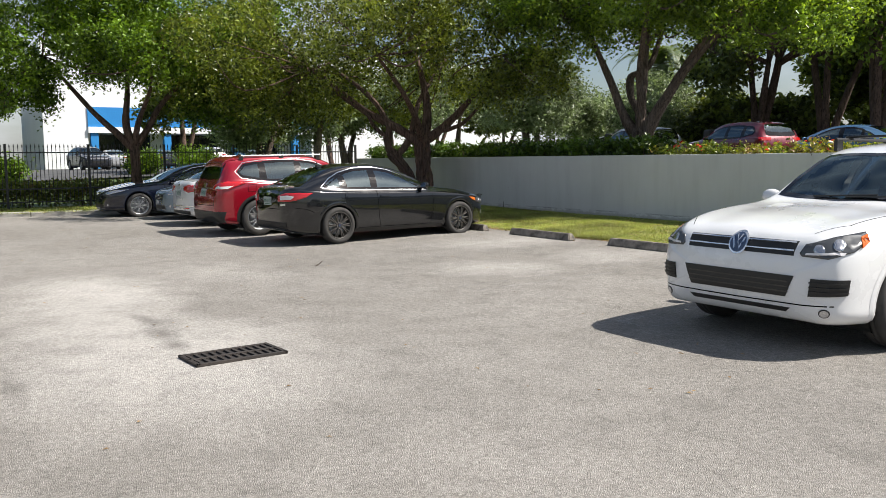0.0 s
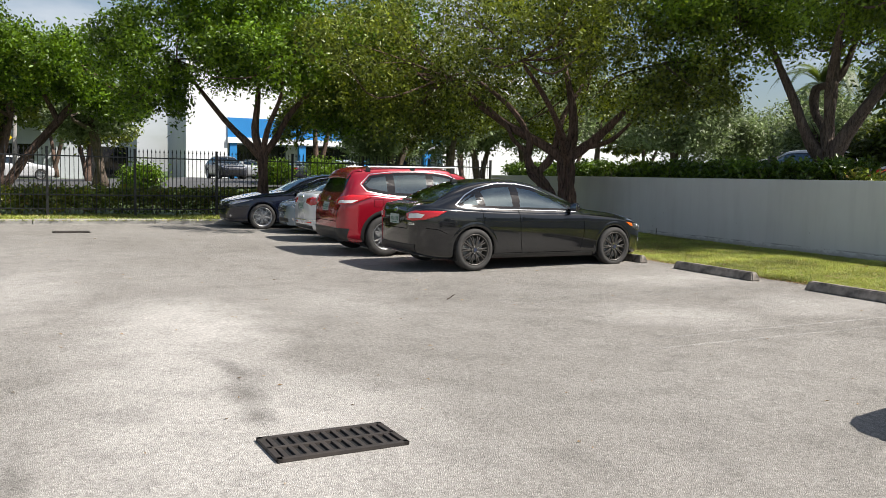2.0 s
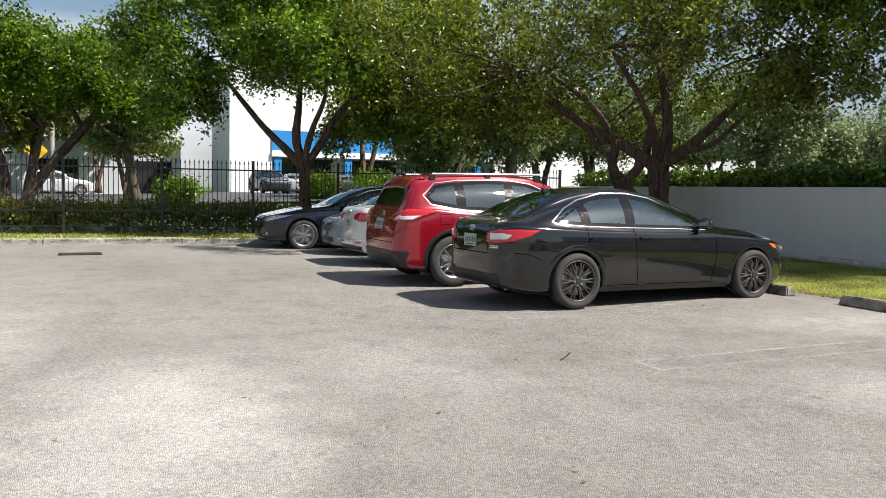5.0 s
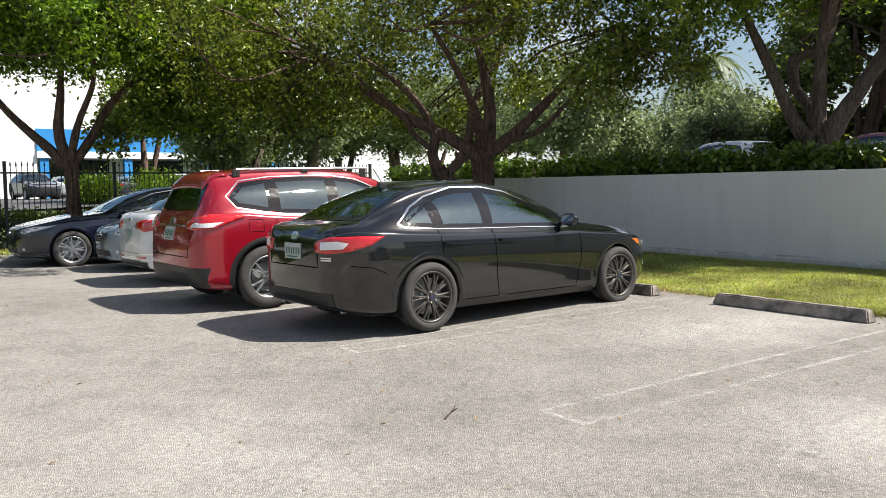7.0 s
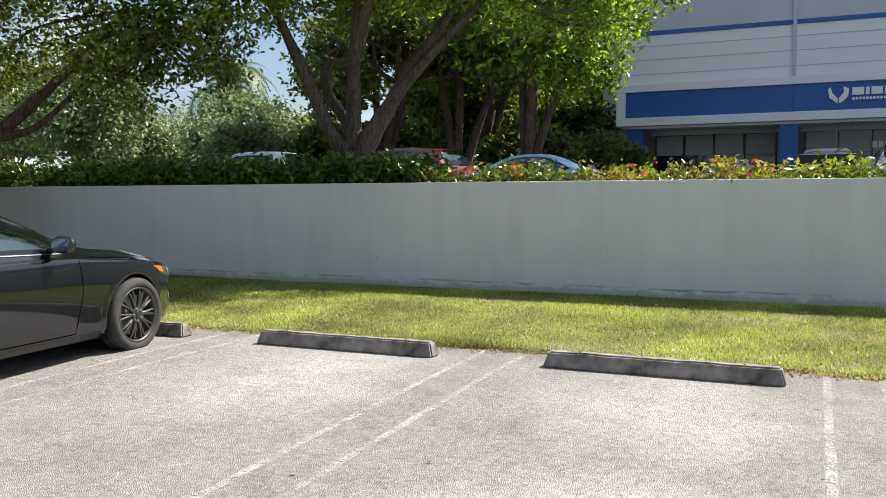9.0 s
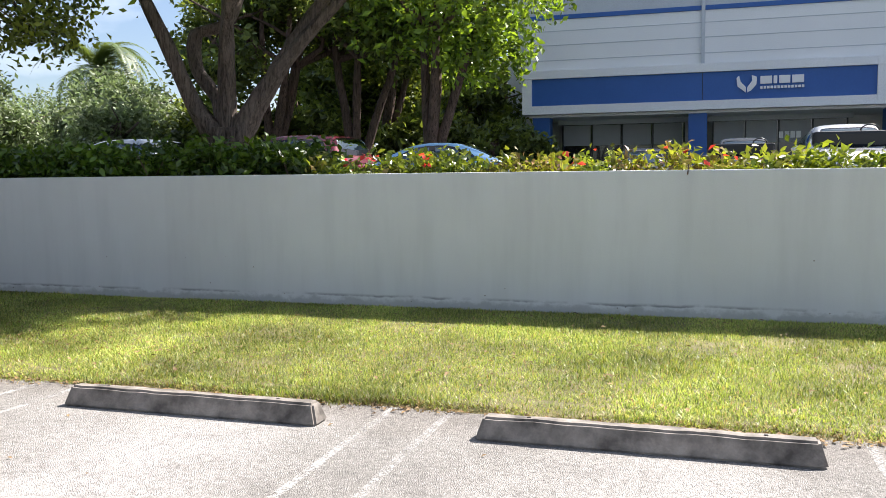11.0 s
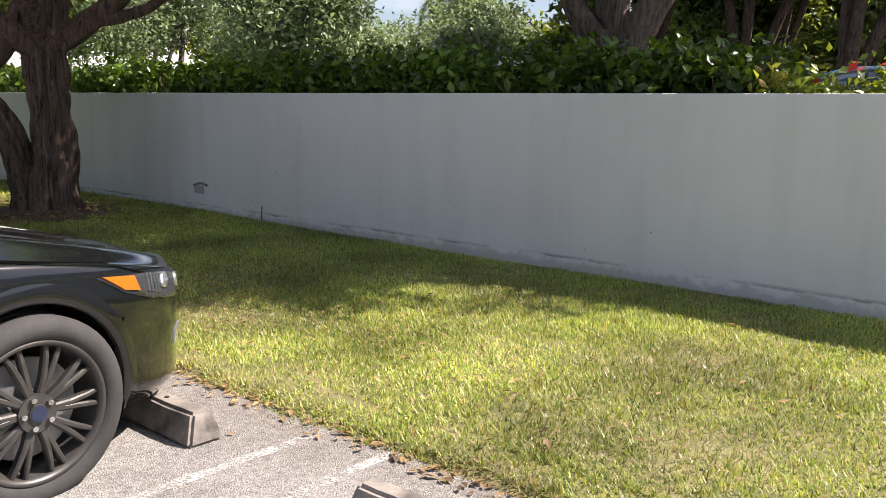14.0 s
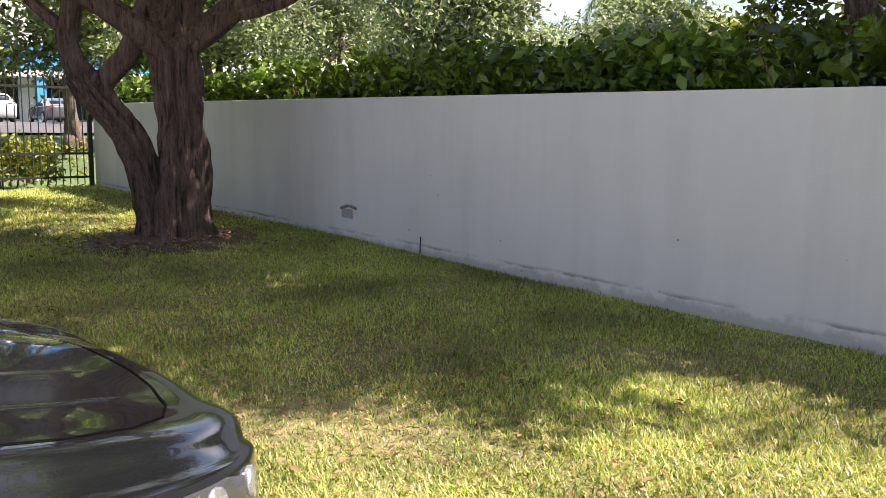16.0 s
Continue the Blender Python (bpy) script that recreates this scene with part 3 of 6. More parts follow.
def drain(cx, cy, w, h, rot, rows, label):
    t = empty("storm_drain", pose(cx, cy, lot_z(cx, cy), 0, 0, rot), label, "drain")
    # no hollow is cut: a near-black slab on the asphalt paints its shade
    part("pit_shade", boxed(-w / 2 + 0.02, w / 2 - 0.02, -h / 2 + 0.02, h / 2 - 0.02, 0.002, 0.006), PIT_SHADE, t, "near-black slab with the shade below the grating painted in")
    for a in ((-w / 2, w / 2, -h / 2, -h / 2 + 0.035), (-w / 2, w / 2, h / 2 - 0.035, h / 2), (-w / 2, -w / 2 + 0.035, -h / 2, h / 2), (w / 2 - 0.035, w / 2, -h / 2, h / 2), (-0.014, 0.014, -h / 2, h / 2)):
        part("rim", boxed(*a, 0.0, 0.024, bevel=0.003), GRATE, t)
    n = rows
    for k in range(1, n):
        y = -h / 2 + h * k / n
        part("bar", boxed(-w / 2 + 0.03, w / 2 - 0.03, y - 0.014, y + 0.014, 0.004, 0.02, bevel=0.003), GRATE, t)
    return t


drain(0.9, 3.19, 0.42, 0.78, 4.0, 12, "rusty cast-iron storm drain grating set in asphalt")
drain(-15.6, 1.9, 0.42, 0.78, 4.0, 10, "rusty storm drain grating near the kerb")

# ---- iron fence ----
FX = -20.75
fence = empty("iron_fence", pose(FX, 0, 0.1), "black iron railing fence with pointed pickets", "fence")
bm = rod(bmesh.new(), (0, 0, 0.1), (0, 0, 1.9), 0.0095, 6)
bmesh.ops.create_cone(bm, cap_ends=True, segments=6, radius1=0.02, radius2=0.002, depth=0.09, matrix=Matrix.Translation((0, 0, 1.94)))
bmesh.ops.create_cone(bm, cap_ends=True, segments=6, radius1=0.018, radius2=0.018, depth=0.02, matrix=Matrix.Translation((0, 0, 1.885)))
picket_me = bpy.data.meshes.new("picket")
bm.to_mesh(picket_me)
picket_me.materials.append(IRON)
bm.free()
bm = boxed(-0.035, 0.035, -0.035, 0.035, -0.1, 1.95, bevel=0.006)
box(bm, -0.042, 0.042, -0.042, 0.042, 1.95, 1.975, bevel=0.006)
post_me = bpy.data.meshes.new("post")
bm.to_mesh(post_me)
post_me.materials.append(IRON)
bm.free()
posts = [15.3 - 2.33 * k for k in range(12)]
for k, y in enumerate(posts):
    p = new("post", post_me)
    p.parent, p.location = fence, (0, y, 0)
    if k:
        for z in (0.22, 0.62, 1.72):
            part("rail", boxed(-0.018, 0.018, y + 0.04, posts[k - 1] - 0.04, z - 0.018, z + 0.018), IRON, fence)
        for j in range(1, 20):
            q = new("picket", picket_me)
            q.parent, q.location = fence, (0, y + 2.33 * j / 20, 0)

# ---- hedges ----
def hedge(name, x0, x1, y0, y1, z0, z1, tufts, per, spread, size, mat, seed, label, up=0.4):
    t = empty(name, pose((x0 + x1) / 2, (y0 + y1) / 2, z0), label, "hedge")
    r = np.random.default_rng(seed)
    cx, cy = (x0 + x1) / 2, (y0 + y1) / 2
    x, y = r.uniform(x0, x1, tufts), r.uniform(y0, y1, tufts)
    top = np.array([z1 + 0.16 * noise.noise(Vector((a * 1.1, b, seed))) + 0.1 * noise.noise(Vector((a * 4.1, b, seed))) for a, b in zip(x, y)])
    z = z0 + (top - z0) * r.uniform(0.05, 1, tufts) ** 0.6
    c = np.stack([x - cx, y - cy, z - z0], 1)
    pts = (c[:, None, :] + r.normal(size=(tufts, per, 3)) * spread).reshape(-1, 3)
    sunk = (pts[:, 1] + cy < 15.66) & (pts[:, 1] + cy > 15.0) & (pts[:, 2] + z0 < 1.6)
    pts[sunk, 1] += 0.35
    leaves("foliage", pts, size, mat, t, seed, up, 0.55)
    v, f = [], []
    for k in range(int((abs(x1 - x0) + abs(y1 - y0)) * 3)):
        a, b = r.uniform(x0, x1) - cx, r.uniform(y0, y1) - cy
        p, q = tube([(a, b, -0.05), (a + r.normal() * 0.08, b + r.normal() * 0.08, (z1 - z0) * 0.5), (a + r.normal() * 0.2, b + r.normal() * 0.15, (z1 - z0) * 0.9)], [0.014, 0.01, 0.005], 5)
        f.extend([tuple(i + len(v) for i in g) for g in q])
        v.extend(p)
    tagged(soup("stem", v, f, BARK, t), kind="stuff")
    return t


hedge("hedge", -20.3, -6.2, 15.55, 16.5, 1.05, 1.9, 3400, 9, 0.07, 0.115, LEAF_H, 21, "glossy dark green hedge overhanging the retaining wall")
hedge("croton_hedge", -6.3, 9.0, 15.6, 16.3, 1.05, 1.69, 2600, 10, 0.07, 0.095, LEAF_Y, 22, "yellow, green and russet croton hedge on the wall")
hedge("croton_hedge", 9.0, 20.0, 15.6, 16.3, 1.05, 1.86, 900, 8, 0.08, 0.13, LEAF_Y, 23, "yellow and green croton hedge further along the wall")
hedge("fence_hedge", -22.4, -21.1, -13, 15.0, 0.1, 0.86, 5400, 9, 0.08, 0.11, LEAF_F, 24, "clipped olive-green hedge behind the iron fence")

rf = np.random.default_rng(77)
fx = rf.choice([-5.6, -4.9, -3.2, -2.1, -1.7, 0.4, 1.6], 40) + rf.normal(0, 0.12, 40)
blooms = leaves("red_flower", np.stack([fx, rf.uniform(15.5, 15.75, 40), rf.uniform(1.64, 1.8, 40)], 1), 0.075, FLOWER, None, 78, 0.3, 0.8)
tagged(blooms, "small red flowers in the hedge on the wall", "flowers", kind="stuff")

# ---- trees ----
tree((-13.8, 14.0, 0.05),
     [[(0.02, 0.02, -0.1, 0.36), (0, 0, 0.3, 0.27), (0.02, 0.02, 1.1, 0.225), (0, 0, 1.75, 0.225), (0, 0, 2.05, 0.24)],
      [(-0.14, -0.16, -0.1, 0.27), (-0.17, -0.2, 0.45, 0.185), (-0.3, -0.36, 1.05, 0.16), (-0.5, -0.62, 1.5, 0.165), (-0.6, -0.74, 1.72, 0.15)]],
     [[(0, 0, 1.9, 0.19), (-0.4, -0.46, 2.3, 0.14), (-1.3, -1.35, 3.0, 0.1), (-2.6, -2.4, 4.2, 0.05)],
      [(0, 0, 1.9, 0.19), (0.1, 0.1, 2.7, 0.14), (0.0, 0.05, 3.7, 0.1), (-0.4, -0.2, 5.2, 0.05)],
      [(0, 0, 1.95, 0.17), (0.4, 0.48, 2.4, 0.12), (1.1, 1.0, 3.2, 0.08), (2.3, 1.5, 4.4, 0.04)],
      [(0, 0, 1.95, 0.14), (0.5, -0.5, 2.6, 0.1), (1.0, -1.3, 3.4, 0.06), (1.5, -2.3, 4.2, 0.035)],
      [(-0.57, -0.7, 1.62, 0.13), (-0.66, -0.82, 2.0, 0.105), (-0.64, -0.8, 2.5, 0.095), (-0.95, -1.2, 3.3, 0.07), (-1.8, -2.0, 4.2, 0.04)],
      [(-0.5, -0.62, 1.55, 0.12), (-0.3, -0.36, 1.95, 0.11), (-0.22, -0.2, 2.4, 0.1), (-0.5, 0.2, 3.2, 0.07), (-1.2, 1.6, 4.6, 0.04)],
      [(-0.66, -0.82, 2.1, 0.07), (-0.9, -1.12, 2.45, 0.06), (-1.15, -1.4, 3.0, 0.05), (-2.2, -2.2, 4.0, 0.03)],
      [(0.25, 0.3, 2.25, 0.09), (0.6, 0.72, 2.38, 0.07), (0.85, 1.0, 2.6, 0.05), (1.3, 1.5, 3.3, 0.03)]],
     [(0, 0, 5.1, 2.9, 2.9, 1.4, 480), (-2.6, -2.5, 4.0, 2.7, 2.7, 1.4, 620), (-4.5, -4.0, 3.6, 1.9, 1.9, 1.1, 330), (2.2, 1.3, 4.4, 2.2, 1.7, 1.2, 320),
      (1.5, -2.2, 4.7, 2.1, 2.1, 1.1, 300), (-1.6, 1.6, 4.3, 2.6, 1.6, 1.3, 380), (-0.6, -0.6, 6.5, 3.6, 3.4, 1.4, 480), (-3.4, -3.4, 2.8, 1.7, 1.7, 0.6, 200), (3.0, 0.8, 3.3, 1.1, 1.1, 0.7, 130),
      (-4.2, -0.6, 3.9, 2.0, 1.8, 1.2, 330), (-3.0, 0.8, 3.0, 1.4, 1.0, 0.6, 120), (-5.6, -2.6, 4.4, 1.8, 1.8, 1.3, 260), (-4.6, -2.2, 5.8, 2.2, 2.4, 1.2, 300), (2.6, -0.9, 5.6, 1.9, 1.9, 1.1, 240), (-0.8, -5.2, 4.8, 2.3, 1.9, 1.0, 330), (3.6, 1.6, 3.6, 1.0, 0.9, 0.6, 110)],
     LEAF_A, 21, 0.14, 0.115, BARK, "spreading dark-barked double-trunked shade tree on the lawn", 31, gap=0.03)
tree((-20.0, 7.2, 0.1),
     [[(0, 0, -0.1, 0.24), (0, 0, 0.4, 0.165), (0.02, 0.03, 1.2, 0.145), (0, 0, 1.9, 0.15)]],
     [[(0, 0, 1.8, 0.14), (-0.15, -0.45, 2.3, 0.11), (-0.4, -1.2, 3.1, 0.08), (-0.5, -2.4, 4.6, 0.04)],
      [(0, 0, 1.8, 0.14), (0, -0.2, 2.6, 0.11), (0.1, -0.15, 3.6, 0.08), (0, 0, 5.6, 0.04)],
      [(0, 0, 1.8, 0.13), (0.1, 0.45, 2.5, 0.1), (0.3, 0.9, 3.3, 0.08), (0.4, 2.3, 4.7, 0.04)],
      [(0, 0, 1.85, 0.1), (0.4, 0.1, 2.7, 0.08), (1.1, 0.3, 3.6, 0.05), (1.8, 0.2, 4.6, 0.03)]],
     [(0, -2.8, 5.0, 2.0, 2.3, 1.5, 460), (0, 0, 5.4, 2.6, 2.4, 1.7, 600), (0.5, 2.5, 4.9, 2.0, 2.2, 1.3, 440), (0, -0.8, 7.2, 2.8, 3.2, 1.5, 600),
      (0.6, 2.2, 3.2, 1.2, 1.2, 0.7, 130), (0.8, 4.4, 3.9, 1.6, 1.8, 1.0, 240), (0.2, 3.8, 6.2, 2.0, 2.0, 1.4, 260), (1.8, -0.4, 4.6, 1.6, 2.0, 1.0, 240), (-0.5, -3.0, 3.4, 1.2, 1.0, 0.7, 90)],
     LEAF_B, 34, 0.15, 0.125, BARK, "leafy green shade tree rooted in the verge before the fence", 32)
tree((-26.0, -0.3, 0.25),
     [[(0, 0, -0.1, 0.22), (0, 0.3, 0.6, 0.17), (0, 1.0, 1.7, 0.15), (0.1, 2.0, 2.9, 0.13)], [(-0.1, -0.3, 0, 0.2), (-0.1, -0.3, 1.2, 0.15), (-0.2, -0.6, 2.6, 0.12)]],
     [[(0.1, 1.9, 2.8, 0.14), (0.1, 2.5, 3.6, 0.1), (0, 2.8, 4.6, 0.05)], [(0.1, 1.9, 2.8, 0.1), (0.3, 1.5, 3.6, 0.08), (0.2, 1.0, 4.6, 0.04)], [(-0.2, -0.2, 2.5, 0.15), (-0.2, -1, 4, 0.1), (0, -1.8, 5.4, 0.05)], [(-0.2, -0.2, 2.5, 0.12), (0.2, -1.8, 3.8, 0.08), (0, -3.4, 5.2, 0.04)]],
     [(0, -1.6, 5.3, 2.3, 2.6, 1.9, 560), (0, 0.8, 4.7, 2.1, 1.9, 1.4, 400), (0, 2.7, 4.5, 1.9, 1.6, 1.2, 320), (0, 3.9, 3.7, 1.4, 1.1, 0.9, 160), (0, -4.2, 6.0, 2.5, 2.5, 2.3, 520), (0.3, -2.6, 3.5, 1.6, 1.8, 0.8, 170), (-0.5, -6.5, 5.0, 2.4, 2.4, 2.4, 300)],
     LEAF_B, 34, 0.16, 0.15, BARK, "leaning shade tree behind the fence with a bent limb", 33)
tree((-8.45, 17.45, 0.98),
     [[(0, 0, -0.1, 0.36), (0, 0, 0.4, 0.29), (0.02, 0, 0.9, 0.27), (0.03, 0, 1.3, 0.27)]],
     [[(-0.08, 0, 1.05, 0.17), (-0.42, -0.18, 1.65, 0.13), (-0.78, -0.34, 2.6, 0.11), (-1.5, -0.7, 4.3, 0.05)],
      [(0, 0.02, 1.1, 0.16), (-0.06, 0.1, 1.9, 0.12), (-0.08, 0.2, 2.8, 0.1), (0, 0.3, 4.7, 0.05)],
      [(0.1, 0, 1.1, 0.19), (0.42, 0.18, 1.65, 0.15), (0.9, 0.4, 2.5, 0.12), (1.9, 0.8, 4.1, 0.05)],
      [(0.1, -0.03, 1.1, 0.15), (0.5, 0.1, 1.75, 0.12), (1.2, 0.25, 2.6, 0.09), (2.6, 0.5, 4.0, 0.04)],
      [(0.04, -0.05, 1.15, 0.13), (0.12, -0.12, 1.9, 0.1), (0.3, -0.35, 2.9, 0.08), (1.2, -1.0, 4.3, 0.04)],
      [(-0.05, 0.05, 1.2, 0.12), (-0.28, 0.2, 1.75, 0.11), (-0.66, 0.3, 2.2, 0.11), (-0.68, 0.35, 2.7, 0.1), (-0.2, 0.5, 2.95, 0.08), (-0.1, 0.9, 3.9, 0.05)]],
     [(0, 0, 4.9, 2.4, 2.4, 1.4, 420), (2.6, 0.7, 4.5, 2.0, 1.8, 1.2, 330), (4.1, 1.2, 3.7, 1.3, 1.2, 0.9, 170), (1.7, -0.3, 4.8, 1.9, 1.5, 1.1, 280), (-1.9, -0.9, 4.4, 1.8, 1.8, 1.1, 280), (0.4, 0.5, 6.4, 3.2, 2.8, 1.3, 420), (-2.4, -1.6, 3.5, 1.0, 1.0, 0.5, 70), (-1.7, -1.7, 4.3, 1.5, 1.3, 0.9, 220), (-2.7, -1.9, 5.3, 1.8, 1.6, 1.2, 280), (0.2, 0.6, 3.9, 1.3, 1.0, 0.6, 110)],
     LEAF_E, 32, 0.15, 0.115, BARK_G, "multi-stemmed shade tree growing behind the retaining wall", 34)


def wild_tree(x, y, z, h, r, leaf, bark, seed, label, size=0.2, dense=1.0, lean=0.0, stems=3):
    """A farther tree from its height and crown radius."""
    g = random.Random(seed)
    trunks = []
    for s in range(stems):
        dx, dy = g.uniform(-0.35, 0.35) * r + lean, g.uniform(-0.3, 0.3) * r
        trunks.append([(g.uniform(-0.3, 0.3), g.uniform(-0.3, 0.3), -0.1, 0.2), (dx * 0.3, dy * 0.3, h * 0.2, 0.16), (dx, dy, h * 0.5, 0.1), (dx * 1.3, dy * 1.3, h * 0.75, 0.05)])
    limbs = [[tr[2], (tr[2][0] + g.uniform(-0.4, 0.4) * r, tr[2][1] + g.uniform(-0.4, 0.4) * r, h * 0.6, 0.06), (tr[2][0] + g.uniform(-0.7, 0.7) * r, tr[2][1] + g.uniform(-0.7, 0.7) * r, h * 0.72, 0.03)] for tr in trunks for _ in range(2)]
    clumps = []
    for k in range(7):
        a, d = g.uniform(0, 6.28), r * g.uniform(0.15, 0.68)
        q = g.uniform(0.38, 0.56) * r
        clumps.append((d * math.cos(a) + lean, d * math.sin(a), h * g.uniform(0.48, 0.84), q, q, q * g.uniform(0.6, 0.9), int(150 * dense)))
    return tree((x, y, z), trunks, limbs, clumps, leaf, 8, 0.2, size * 1.3, bark, label, seed, twigs=3)


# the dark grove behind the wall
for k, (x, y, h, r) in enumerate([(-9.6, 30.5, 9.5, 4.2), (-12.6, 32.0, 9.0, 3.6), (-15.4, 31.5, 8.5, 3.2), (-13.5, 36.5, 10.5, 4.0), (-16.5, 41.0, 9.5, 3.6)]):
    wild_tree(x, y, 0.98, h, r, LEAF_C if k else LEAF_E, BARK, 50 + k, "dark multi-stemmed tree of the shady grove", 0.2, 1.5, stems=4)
# grey-green feathery trees
for k, (x, y, h, r) in enumerate([(-24.5, 26.5, 6.2, 3.2), (-29.5, 31.0, 6.6, 3.6), (-20.5, 30.0, 3.9, 2.4), (-30.0, 22.0, 5.6, 3.0), (-36.0, 30.0, 6.5, 3.6), (-29.0, 36.0, 5.0, 3.4), (-35.0, 40.0, 5.6, 3.8), (-28.5, 17.2, 5.0, 2.6), (-26.0, 13.6, 4.4, 2.0), (-31.0, 20.0, 5.4, 2.8), (-33.0, 3.2, 4.6, 2.0), (-22.5, 33.0, 5.6, 2.6)]):
    wild_tree(x, y, 0.6 if x > -32 else 0.8, h, r, LEAF_D, BARK_G, 60 + k, "feathery grey-green tree beyond the car park", 0.15, 1.5, stems=2)
for k, (x, y, h, r) in enumerate([(-40.0, -8.0, 8.0, 3.8), (-44.0, -15.0, 9.0, 4.5), (-40.0, 14.5, 6.6, 2.6), (-38.0, -1.0, 6.0, 2.6), (-48.0, 36.0, 8.0, 4.0), (-50.0, 28.0, 7.5, 3.2), (-48, -4, 7, 4), (-46, -22, 8.5, 4.5), (-52, 3, 6.0, 3.2), (-34, -4.5, 5.5, 2.6), (-31.0, -9.0, 8.0, 4.0)]):
    wild_tree(x, y, 0.75, h, r, LEAF_A, BARK, 80 + k, "green street tree beyond the fence", 0.2, 1.0, stems=2)


# shrubs under the grove, and the tree line far behind everything
for k, (x, y, h, r) in enumerate([(-11.5, 35.0, 2.8, 2.0), (-16.5, 34.5, 3.0, 2.4), (-12.0, 40.0, 6.0, 3.6), (-16.0, 41.0, 7.0, 4.0), (-8.9, 37.6, 3.0, 1.5), (-22.0, 36.5, 3.8, 2.4), (-19.5, 33.5, 3.2, 2.0)]):
    wild_tree(x, y, 0.9, h, r, LEAF_C, BARK, 110 + k, "dark shrub in the shade of the grove", 0.24, 1.5, stems=3)
for k, (x, y, h, r) in enumerate([(-68, -46, 10, 6), (-72, -36, 11, 6), (-66, -26, 10, 6), (-74, -17, 11, 6), (-70, -7, 9, 5.5), (-76, 1, 11, 6), (-56, -40, 9, 5), (-58, -22, 7, 4), (-50, 44, 7, 4), (-24, 55, 10, 5.5), (-15, 56, 11, 6)]):
    wild_tree(x, y, 0.8, h, r, LEAF_C if k % 3 else LEAF_A, BARK, 140 + k, "tall dark tree in the far tree line", 0.46, 0.7, stems=2)

for k, (x, y, h, r) in enumerate([(-38.5, 11.8, 1.0, 1.2), (-35.0, 5.0, 0.9, 1.1), (-37.0, 14.2, 1.2, 1.4)]):
    wild_tree(x, y, land_z(x, y) - 0.1, h, r, LEAF_B, BARK, 170 + k, "rounded green shrub on the bank beyond the fence", 0.12, 0.8, stems=2)


def palm(x, y, z, h, seed, label):
    r = random.Random(seed)
    t = empty("palm_tree", pose(x, y, z), label, "palm")
    v, f = tube([(0, 0, -0.1), (0.05, 0, h * 0.5), (0, 0.05, h)], [0.3, 0.24, 0.26], 12, 0.2, seed)
    soup("trunk", v, f, BARK_G, t, smooth=True)
    for k in range(34):
        a, e, n = r.uniform(0, 6.28), r.uniform(-0.35, 1.25), 14
        length = r.uniform(2.4, 3.2)
        pts = []
        for i in range(n):
            s = i / (n - 1)
            el = e - s * s * 1.15
            pts.append(Vector((math.cos(a) * math.cos(el), math.sin(a) * math.cos(el), math.sin(el))) * (length * s) + Vector((0, 0, h)))
        v, f = [], []
        side = Vector((-math.sin(a), math.cos(a), 0))
        spine = [pts[i].lerp(pts[i + 1], q) for i in range(n - 1) for q in (0.0, 0.33, 0.66)] + [pts[-1]]
        v += spine
        for i in range(3, len(spine) - 1):
            d = (spine[i + 1] - spine[i]).normalized()
            w = 0.55 * math.sin(math.pi * min(1, i / len(spine) + 0.1)) + 0.1
            for sgn in (-1, 1):
                v.append(spine[i] + side * sgn * w + d * w * 0.7 - Vector((0, 0, 0.2 * w)))
                f.append((i, i + 1, len(v) - 1))
        soup("frond", v, f, LEAF_P, t)
    return t


palm(-28.6, 39.5, 0.9, 6.0, 5, "date palm with a full head of arching fronds")

# ---- office building with the blue fascia ----
FY = 38.5
hall = empty("office_building", pose(0, FY, 1.0), "white office building with blue fascia and shopfront bays", "building")


def hall_box(name, x0, x1, y0, y1, z0, z1, mat, parent=None, label="", bevel=0.01):
    return part(name, boxed(x0, x1, y0, y1, z0 - 1.0, z1 - 1.0, bevel=bevel), mat, parent or hall, label)


